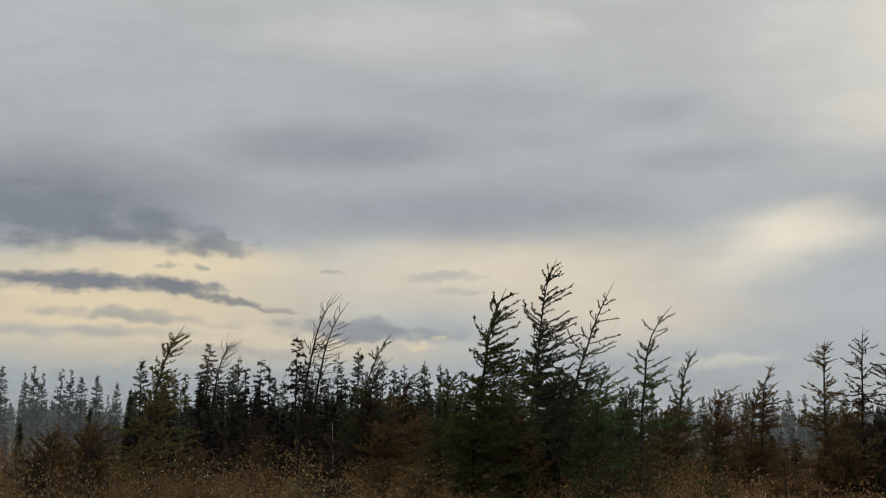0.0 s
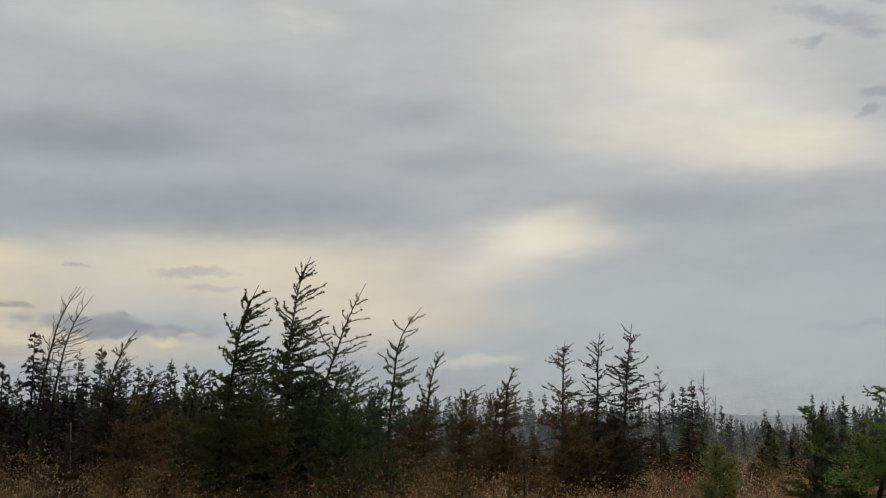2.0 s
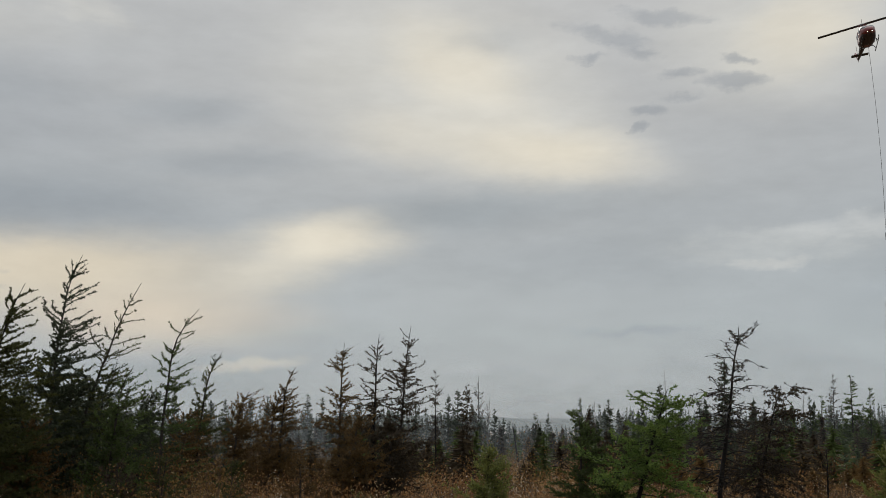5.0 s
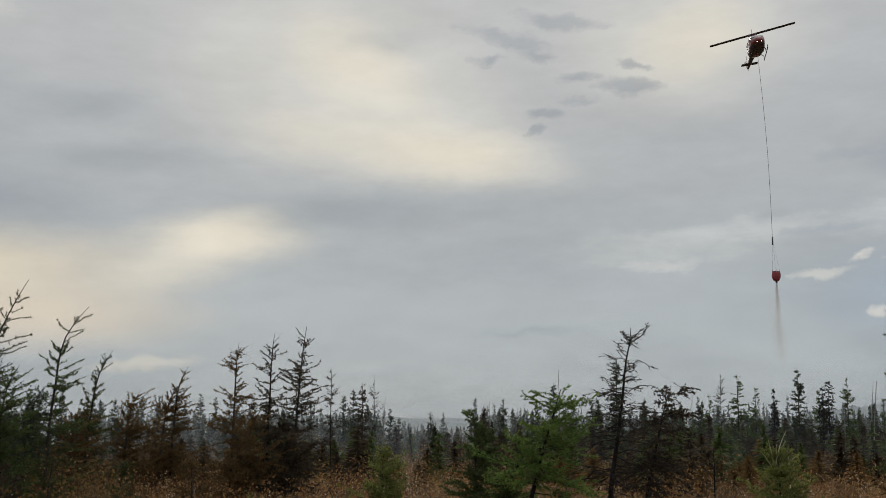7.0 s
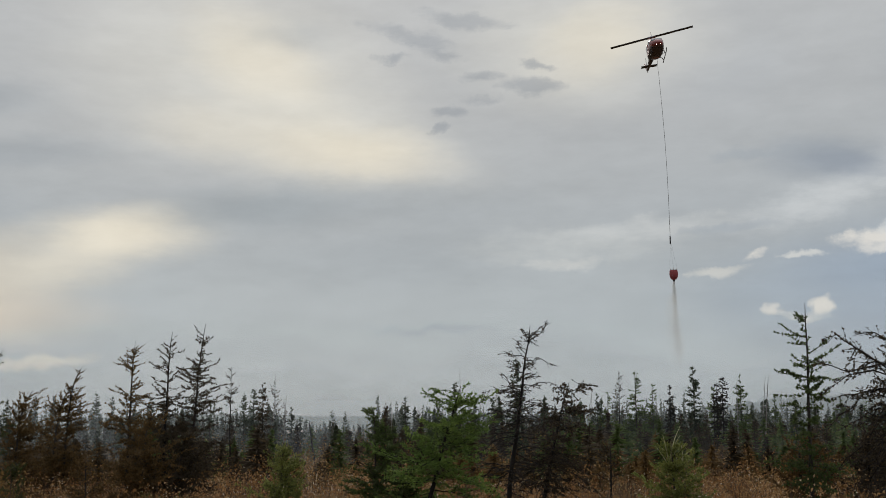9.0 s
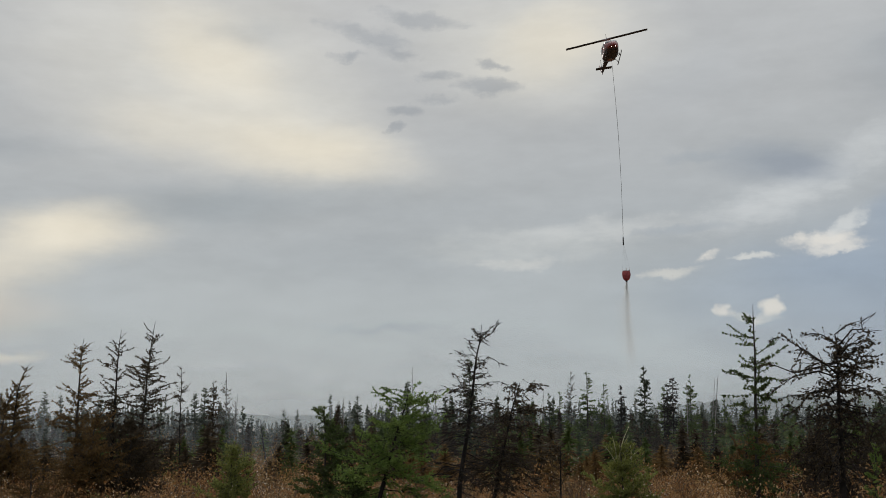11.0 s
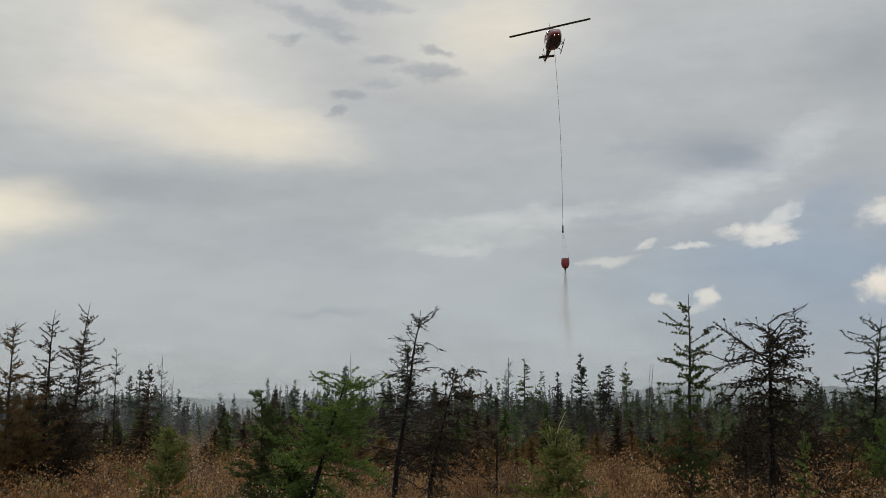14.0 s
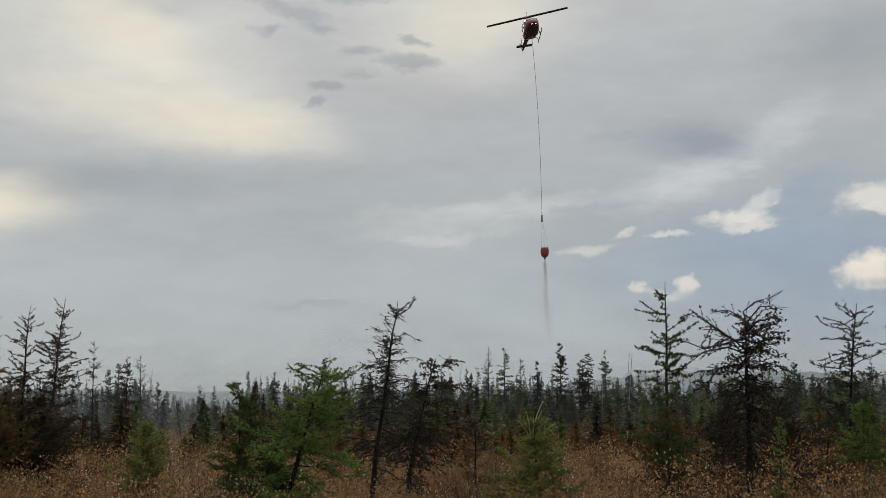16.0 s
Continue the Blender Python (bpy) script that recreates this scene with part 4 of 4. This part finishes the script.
tree("dead_larch", "scorched broad tree with brown sprays", 32.6, 30, 242, 5.0, CHAR, BURNT, lean=-0.3, **dict(BARE, length=1.6, z0=0.2, count=60, needles=22))
tree("young_larch", "slender bright green larch sapling", 26.9, 24, 243, 2.25, BARK, BRIGHT, lean=0.05, **dict(YOUNG, length=0.3, count=50))

low_rng = random.Random(12)
for n_low in range(16):
    az_l = -48 + 36 * (n_low + low_rng.random()) / 16
    tint, words = low_rng.choice(((RUST, "low rust-brown larch boughs among heath"), (LARCH, "low dull green young larch among heath"), (BURNT, "low scorched larch boughs among heath")))
    tree("young_larch", words, az_l, low_rng.uniform(27, 34), 500 + n_low, low_rng.uniform(1.3, 2.3), BARK, tint, lean=low_rng.uniform(-0.1, 0.25),
         **dict(YOUNG, count=60, length=low_rng.uniform(0.7, 1.1), needles=60, low=-10, high=45))


def shoots(root, z, count, seed):
    """Pale upright leaders of a young spruce, bending outwards."""
    rng = np.random.default_rng(seed)
    for n in range(count):
        a, ln = rng.uniform(0, 2 * math.pi), rng.uniform(0.35, 0.7)
        out = np.array((math.cos(a), 0.4 * math.sin(a), 0)) * rng.uniform(0.25, 0.8)
        base = np.array((rng.normal(0, 0.12), rng.normal(0, 0.08), z - rng.uniform(0.05, 0.5)))
        u = np.linspace(0, 1, 6)[:, None]
        part("shoot", tri_mesh("shoot", *tube(base + ln * (u * (0, 0, 0.8) + u ** 1.5 * out), 0.013 * (1.1 - u[:, 0] * 0.8), 5)), PALE_SHOOT, root, "pale bent leader shoot")


PALE_SHOOT = material("pale_shoot_bark", shades((0.16, 0.15, 0.07), (0.30, 0.28, 0.15), (0.42, 0.38, 0.24)), 0.8, 3.0, island=0.3)
shoots(young_spruce, 2.15, 11, 61)

# ---- single bushes standing above the heath ----


def bush(label, az, d, h, seed, mat, wide=0.7, leaf=0.05, count=1500):
    """A many-stemmed bush: bent stems with side twigs, leaves along them."""
    rng = np.random.default_rng(seed)
    root = new("bush")
    n = 16
    ang = rng.uniform(0, 2 * math.pi, n)
    out = wide * rng.uniform(0.25, 1.0, n)
    s = np.linspace(0, 1, 5)
    tall = h * rng.uniform(0.6, 1.0, n)
    pts = np.stack([np.cos(ang)[:, None] * out[:, None] * s ** 1.4, np.sin(ang)[:, None] * out[:, None] * s ** 1.4, tall[:, None] * s - 0.05], -1) + rng.normal(0, 0.025, (n, 5, 3))
    for p in pts:
        part("stem", tri_mesh("stem", *tube(p, 0.011 * (1 - 0.7 * s), 4)), TWIG, root)
    m = 260
    b, k, f = rng.integers(0, n, m), rng.integers(1, 4, m), rng.random((m, 1))
    o = pts[b, k] * (1 - f) + pts[b, k + 1] * f
    e = o + unit(rng.normal(0, 1, (m, 3)) + (0, 0, 0.8)) * rng.uniform(0.1, 0.32, (m, 1))
    tagged(part("twiggery", tri_mesh("twiggery", *sticks(o, e, np.full(m, 0.004), np.full(m, 0.002))), TWIG, root), kind="stuff")
    i, f = rng.integers(0, m, count), rng.random((count, 1))
    pos = o[i] * (1 - f) + e[i] * f + rng.normal(0, 0.03, (count, 3))
    tagged(part("foliage", tri_mesh("foliage", *leaves(pos, unit(rng.normal(0, 1, (count, 3))), rng, leaf * rng.uniform(0.6, 1.3, count), leaf * 0.6 * rng.uniform(0.6, 1.3, count))), mat, root), kind="stuff")
    root.matrix_basis = spot(az, d)
    return tagged(root, label, "bush", "bushes on the bog")


BUSH_RED, BUSH_PALE, BUSH_GREEN = "rust-brown leafy dwarf birch bush", "half-bare bush with pale dry leaves", "olive green willow bush among brown shrubs"
bush_rng = random.Random(9)
for n_bush in range(46):
    kind_of = bush_rng.choice("rrrppg")
    az_b, d_b = -49 + 82 * (n_bush + bush_rng.random()) / 46, bush_rng.uniform(24, 38)
    bush({"r": BUSH_RED, "p": BUSH_PALE, "g": BUSH_GREEN}[kind_of], az_b, d_b, bush_rng.uniform(0.9, 1.5), 400 + n_bush,
         {"r": SHRUB, "p": STRAW, "g": OLIVE}[kind_of], bush_rng.uniform(0.5, 0.85), 0.045 if kind_of != "p" else 0.03, 1500 if kind_of != "p" else 800)

# ---- helicopter ----
RED = plain("red_paint", (0.17, 0.018, 0.018), 0.35, 0.0, 0.5)
BLACK = plain("black_paint", (0.018, 0.018, 0.02), 0.5)
BELLY = plain("dark_shaded_belly_paint", (0.045, 0.03, 0.032), 0.5)
GLASS = plain("tinted_cockpit_glass", (0.02, 0.024, 0.028), 0.06, 0.0, 0.6, 0.05)
METAL = plain("grey_metal", (0.22, 0.22, 0.23), 0.4, 0.9)
ROPE = plain("dark_rope", (0.05, 0.045, 0.04), 0.8)
BUCKET = plain("orange_red_fabric", (0.24, 0.035, 0.04), 0.65)
STRAP = plain("pale_webbing", (0.5, 0.46, 0.45), 0.7)
LAMP = bpy.data.materials.new("landing_lamp_glow")
LAMP.use_nodes = True
LAMP.node_tree.nodes["Principled BSDF"].inputs["Emission Color"].default_value = (1.0, 0.95, 0.85, 1)
LAMP.node_tree.nodes["Principled BSDF"].inputs["Emission Strength"].default_value = 4.0


def loft(name, sections, power=2.6, sides=20):
    """A hull through cross-sections (x, z, half width, half height)."""
    v = []
    for x, z, w, h in sections:
        for k in range(sides):
            a = 2 * math.pi * k / sides
            c, s = math.cos(a), math.sin(a)
            v.append((x, w * math.copysign(abs(c) ** (2 / power), c), z + h * math.copysign(abs(s) ** (2 / power), s)))
    f = []
    for i in range(len(sections) - 1):
        for k in range(sides):
            j = (k + 1) % sides
            f += [(i * sides + k, i * sides + j, (i + 1) * sides + j), (i * sides + k, (i + 1) * sides + j, (i + 1) * sides + k)]
    last = (len(sections) - 1) * sides
    f += [(0, k + 1, k) for k in range(1, sides - 1)] + [(last, last + k, last + k + 1) for k in range(1, sides - 1)]
    return tri_mesh(name, np.array(v), np.array(f), True)


def slab(x0, x1, y0, y1, z0, z1, bevel=0.02, taper=1.0):
    bm = bmesh.new()
    bmesh.ops.create_cube(bm, size=1.0)
    for p in bm.verts:
        k = taper if p.co.x < 0 else 1.0
        p.co = Vector(((x0 + x1) / 2 + p.co.x * (x1 - x0), (y0 + y1) / 2 + p.co.y * (y1 - y0) * k, (z0 + z1) / 2 + p.co.z * (z1 - z0)))
    bmesh.ops.bevel(bm, geom=bm.edges[:], offset=bevel, segments=1, affect="EDGES")
    return bm


def fin(points, y, thick):
    """An upright plate with a pointed outline in x and z."""
    bm = bmesh.new()
    for s in (-1, 1):
        bm.faces.new([bm.verts.new((x, y + s * thick / 2, z)) for x, z in (points if s > 0 else points[::-1])])
    bm.verts.ensure_lookup_table()
    n = len(points)
    a, b = bm.verts[n:], bm.verts[:n][::-1]
    for i in range(n):
        j = (i + 1) % n
        bm.faces.new((a[j], a[i], b[i], b[j]))
    return bm


def rod(name, pts, r, mat, parent, sides=8):
    return part(name, tri_mesh(name, *tube(pts, np.full(len(pts), r), sides), smooth=True), mat, parent)


def helicopter():
    root = new("helicopter")
    hull = part("fuselage", loft("fuselage", [(3.55, -0.55, 0.12, 0.12), (3.4, -0.5, 0.55, 0.38), (2.9, -0.38, 0.95, 0.68), (2.2, -0.12, 1.2, 1.0), (1.3, 0.02, 1.3, 1.18),
                                              (0.2, 0.02, 1.32, 1.2), (-1.0, 0.02, 1.3, 1.18), (-1.9, 0.1, 1.12, 1.02), (-2.7, 0.35, 0.72, 0.66), (-3.3, 0.45, 0.5, 0.48)]), RED, root,
                "glossy red fuselage")
    # dark belly, drawn wide so the hull's backlit shade sits in its colour
    part("belly_panel", loft("belly", [(3.15, -0.66, 0.55, 0.34), (2.3, -0.58, 1.1, 0.60), (1.2, -0.52, 1.28, 0.70), (0.0, -0.52, 1.34, 0.72), (-1.6, -0.40, 1.15, 0.62), (-2.6, 0.05, 0.62, 0.36)]), BELLY, hull, "dark underside with the hull's shade in its colour")
    part("chin_window", loft("chin", [(3.42, -0.66, 0.25, 0.1), (3.1, -0.72, 0.62, 0.22), (2.7, -0.78, 0.7, 0.24)]), GLASS, hull, "tinted glass")
    part("windscreen", loft("windscreen", [(3.02, 0.05, 0.72, 0.2), (2.6, 0.32, 0.98, 0.34), (2.05, 0.55, 1.1, 0.42), (1.75, 0.62, 1.12, 0.42)]), GLASS, hull, "tinted glass")
    for s in (-1, 1):
        door = part("cabin_door", slab(-0.9, 0.75, s * 1.27 - 0.05, s * 1.27 + 0.06, -0.75, 0.85, 0.05), RED, hull)
        part("door_window", slab(-0.65, 0.5, s * 1.3 - 0.05, s * 1.3 + 0.05, 0.05, 0.7, 0.03), GLASS, door)
        part("cockpit_window", slab(1.0, 1.8, s * 1.23 - 0.05, s * 1.23 + 0.07, 0.0, 0.7, 0.03), GLASS, hull)
        part("landing_light", loft("lamp", [(3.22, -0.95 + 0.2, 0.02, 0.02), (3.2, -0.75, 0.065, 0.065), (3.05, -0.75, 0.065, 0.065)], 2.0, 10), LAMP, hull, "lit round lamp").location = (0.1, s * 0.34, -0.12)
        skid = rod("skid", [(2.75, s * 1.3, -1.55), (2.5, s * 1.3, -1.78), (2.1, s * 1.3, -1.86), (-1.5, s * 1.3, -1.86), (-1.75, s * 1.3, -1.82)], 0.075, BLACK, root)
        rod("step", [(1.6, s * 1.2, -1.45), (0.6, s * 1.2, -1.45)], 0.05, BLACK, skid)
    for x in (1.4, -0.9):
        rod("cross_tube", [(x, -1.3, -1.84), (x, -1.1, -1.35), (x, -0.6, -1.08), (x, 0.6, -1.08), (x, 1.1, -1.35), (x, 1.3, -1.84)], 0.06, BLACK, root)
    part("engine_cowling", loft("cowling", [(1.5, 1.1, 0.35, 0.1), (1.1, 1.3, 0.62, 0.36), (0.0, 1.4, 0.72, 0.48), (-1.4, 1.32, 0.66, 0.42), (-2.3, 1.05, 0.42, 0.28)]), RED, root)
    for s in (-1, 1):
        rod("exhaust_pipe", [(-1.9, s * 0.28, 1.35), (-2.3, s * 0.3, 1.45), (-2.55, s * 0.32, 1.6)], 0.16, METAL, root, 10)
    part("tail_boom", loft("boom", [(-2.8, 0.4, 0.58, 0.56), (-4.5, 0.55, 0.42, 0.42), (-6.5, 0.72, 0.30, 0.31), (-8.3, 0.9, 0.2, 0.22)], 2.0, 14), BELLY, root, "dark tapered boom")
    part("tail_fin", fin([(-7.6, 0.8), (-8.6, 0.75), (-9.7, 2.7), (-9.15, 2.8), (-8.3, 1.35)], 0.0, 0.14), RED, root)
    part("stabiliser", slab(-7.0, -6.25, -1.45, 1.45, 0.62, 0.72, 0.03), BLACK, root)
    tail = part("tail_rotor_hub", loft("hub", [(-9.45, 2.45, 0.14, 0.1), (-9.2, 2.45, 0.14, 0.1)], 2.0, 10), METAL, root)
    tail.location = (0, 0.28, 0)
    for s in (-1, 1):
        part("tail_rotor_blade", fin([(-9.42, 2.45), (-9.22, 2.45), (-9.22 + s * 0.55, 2.45 + s * 1.2), (-9.42 + s * 0.55, 2.45 + s * 1.2)], 0.05, 0.05), BLACK, tail)
    rod("mast", [(0.0, 0, 1.6), (0.0, 0, 2.55)], 0.11, METAL, root, 10)
    rotor = part("rotor_hub", slab(-0.3, 0.3, -0.75, 0.75, -0.1, 0.1, 0.05), METAL, root)
    rotor.matrix_basis = pose(0, 0, 2.52, 0, 0, -12)
    for s in (-1, 1):
        part("rotor_blade", slab(-0.29, 0.29, min(s * 0.6, s * 7.3), max(s * 0.6, s * 7.3), -0.04, 0.05, 0.02), BLACK, rotor, "long flat dark blade")
        rod("stabiliser_bar", [(s * 0.1, 0, 0.05), (s * 0.4, 0, 0.25), (s * 1.35, 0, 0.28)], 0.035, METAL, rotor)
    rod("cargo_hook", [(0, 0, -1.1), (0, 0, -1.55)], 0.07, METAL, root)
    return root


HELI = spot(15.5, 200.0, 67.4)
heli = helicopter()
# nose to the viewer, swung aside, a little nose-up and banked
heli.matrix_basis = HELI @ pose(0, 0, 0, 0, 0, -90 + 9) @ pose(0, 0, 0, 9, -14, 0)
tagged(heli, "red firefighting helicopter with dark belly and two-bladed rotor", "helicopter")


def sky_point(az, z, d=200.0):
    a = radians(az)
    return Vector((d * math.sin(a), d * math.cos(a), z))


hook_at = sky_point(15.9, 33.4)
top_at = heli.matrix_basis @ Vector((0, 0, -1.5))
line = new("long_line")
pts = [top_at.lerp(hook_at, i / 20) + Vector((0.35 * math.sin(math.pi * i / 20), 0, 0)) for i in range(21)]
rod("cable", [tuple(p) for p in pts], 0.03, ROPE, line, 6)
rod("remote_hook", [tuple(hook_at + Vector((0, 0, 0.9))), tuple(hook_at), tuple(hook_at - Vector((0, 0, 0.35)))], 0.13, BLACK, line, 8)
tagged(line, "long taut cable slung beneath the helicopter", "cable")


def bucket(at):
    root = new("water_bucket")
    apex = hook_at - Vector((0, 0, 0.35)) - at
    shell = [(0.14, -0.95), (0.40, -0.85), (0.60, -0.55), (0.70, -0.1), (0.70, 0.35), (0.62, 0.72), (0.57, 0.72), (0.62, 0.3), (0.5, -0.5), (0.1, -0.8)]
    bm = bmesh.new()
    n = 24
    rings = [[bm.verts.new((r * math.cos(2 * math.pi * k / n) * (1 + 0.02 * (k % 2)), r * math.sin(2 * math.pi * k / n) * (1 + 0.02 * (k % 2)), z)) for k in range(n)] for r, z in shell]
    for a, b in zip(rings, rings[1:]):
        for k in range(n):
            bm.faces.new((a[k], a[(k + 1) % n], b[(k + 1) % n], b[k]))
    body = part("shell", bm, BUCKET, root, "orange-red flexible fabric shell")
    rod("valve", [(0, 0, -0.8), (0, 0, -1.2)], 0.17, BLACK, root, 10)
    rod("rim", [(0.62 * math.cos(2 * math.pi * k / 24), 0.62 * math.sin(2 * math.pi * k / 24), 0.72) for k in range(25)], 0.03, BLACK, body, 6)
    for k in range(6):
        a = 2 * math.pi * k / 6 + 0.3
        c, s = math.cos(a), math.sin(a)
        rod("batten", [(0.62 * c, 0.62 * s, 0.6), (0.66 * c, 0.66 * s, 1.1)], 0.045, STRAP, root, 6)
        rod("suspension_line", [(0.66 * c, 0.66 * s, 1.1), (apex.x, apex.y, apex.z + 0.45)], 0.004, ROPE, root, 4)
    root.matrix_basis = Matrix.Translation(at)
    return tagged(root, "orange-red water bucket hanging on thin lines, valve open", "bucket")


bucket(sky_point(16.0, 27.8))

# ---- falling water ----
SPRAY = bpy.data.materials.new("water_spray")
SPRAY.use_nodes = True
SPRAY.node_tree.nodes.clear()
S = Nodes(SPRAY.node_tree)
milky = S.add("ShaderNodeMixShader", {0: 0.6, 1: S.add("ShaderNodeBsdfDiffuse", {0: (0.9, 0.92, 0.92, 1)}).outputs[0], 2: S.add("ShaderNodeBsdfTranslucent", {0: (0.9, 0.92, 0.92, 1)}).outputs[0]}).outputs[0]
drops = S.add("ShaderNodeMixShader", {0: 0.55, 1: milky, 2: S.add("ShaderNodeBsdfTransparent").outputs[0]})
S.add("ShaderNodeOutputMaterial", {0: drops.outputs[0]})


def spray():
    """Falling water broken into thin strings of drops, with mist trailing to one side."""
    rng = np.random.default_rng(77)
    base = sky_point(16.0, 26.6)
    n = 15000
    q = rng.random(n) ** 0.95
    spread = 0.14 + 1.0 * q ** 0.8
    # billows: the mist hangs in uneven clots and drifts to one side
    clot = 0.5 + 0.5 * np.sin(q * 21 + 2.0 * np.sin(q * 7))
    trail = (rng.random(n) < 0.45) * np.abs(rng.normal(0, 1.5, n)) * q ** 1.2 * (1.2 - q) * 2.0 * (0.5 + clot)
    sway = 0.18 * np.sin(q * 9) * q + 0.5 * q ** 2
    fall = 12.5 * q * (1 + 0.12 * rng.normal(0, 1, n) * q)
    p0 = np.stack([base.x + rng.normal(0, 0.42, n) * spread - trail + sway, base.y + rng.normal(0, 0.5, n) * spread, base.z - fall], 1)
    p1 = p0 + np.stack([rng.normal(0, 0.06, n), rng.normal(0, 0.06, n), -rng.uniform(0.05, 0.22, n)], 1)
    r = rng.uniform(0.005, 0.013, n)
    ob = part("falling_water", tri_mesh("falling_water", *sticks(p0, p1, r, r * 0.5)), SPRAY)
    tagged(ob, "pale curtain of water falling from the bucket", "water", kind="stuff")


spray()

# ---- smoke haze sheets ----


def smoke(name, seed, az0, az1, d, top, dens):
    """A low curved sheet between the trees that paints thin smoke haze over those behind."""
    m = bpy.data.materials.new(name + "_haze")
    m.use_nodes = True
    m.node_tree.nodes.clear()
    n = Nodes(m.node_tree)
    here = n.add("ShaderNodeTexCoord").outputs["Object"]
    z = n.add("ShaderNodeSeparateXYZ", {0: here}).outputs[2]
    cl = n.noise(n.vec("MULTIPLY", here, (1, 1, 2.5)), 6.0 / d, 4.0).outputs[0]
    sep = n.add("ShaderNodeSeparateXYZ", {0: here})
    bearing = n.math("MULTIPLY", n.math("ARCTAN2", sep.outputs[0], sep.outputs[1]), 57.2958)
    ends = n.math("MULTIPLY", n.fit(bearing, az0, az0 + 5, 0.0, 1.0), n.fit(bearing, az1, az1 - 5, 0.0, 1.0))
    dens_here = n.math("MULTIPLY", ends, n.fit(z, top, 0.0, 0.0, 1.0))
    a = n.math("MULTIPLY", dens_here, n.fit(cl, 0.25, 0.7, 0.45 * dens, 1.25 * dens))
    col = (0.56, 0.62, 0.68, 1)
    body = n.add("ShaderNodeMixShader", {0: 0.5, 1: n.add("ShaderNodeBsdfDiffuse", {0: col}).outputs[0], 2: n.add("ShaderNodeBsdfTranslucent", {0: col}).outputs[0]}).outputs[0]
    n.add("ShaderNodeOutputMaterial", {0: n.add("ShaderNodeMixShader", {0: a, 1: n.add("ShaderNodeBsdfTransparent").outputs[0], 2: body}).outputs[0]})
    k = 60
    v, f = [], []
    rng = np.random.default_rng(seed)
    ph = rng.uniform(0, 6, 3)
    for i in range(k + 1):
        u = i / k
        az = radians(az0 + (az1 - az0) * u)
        r = d * (1 + 0.05 * math.sin(u * 7 + ph[0]) + 0.03 * math.sin(u * 17 + ph[1]))
        for j in range(7):
            rr = r + d * 0.02 * math.sin(j * 0.9 + ph[2] + u * 9)
            v.append((rr * math.sin(az), rr * math.cos(az), -0.3 + (top + 0.3) * j / 6))
    for i in range(k):
        for j in range(6):
            a0 = i * 7 + j
            f += [(a0, a0 + 7, a0 + 8), (a0, a0 + 8, a0 + 1)]
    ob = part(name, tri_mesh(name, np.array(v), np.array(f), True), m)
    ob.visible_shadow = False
    tagged(ob, "thin blue-grey sheet painting smoke haze over the trees behind", "smoke", kind="stuff")


smoke("mid_smoke_sheet", 2, -62, 46, 98, 12, 0.15)
smoke("far_smoke_sheet", 3, -62, 46, 185, 26, 0.26)
smoke("distant_smoke_sheet", 4, -62, 50, 700, 85, 0.34)
smoke("western_smoke_sheet", 5, -66, -39, 66, 8, 0.13)
smoke("central_smoke_sheet", 6, -19, 3, 60, 4.5, 0.12)
# faint sheet that paints haze over the eastern edge to lift its darks
smoke("eastern_smoke_sheet", 7, 2, 52, 57, 5.0, 0.05)
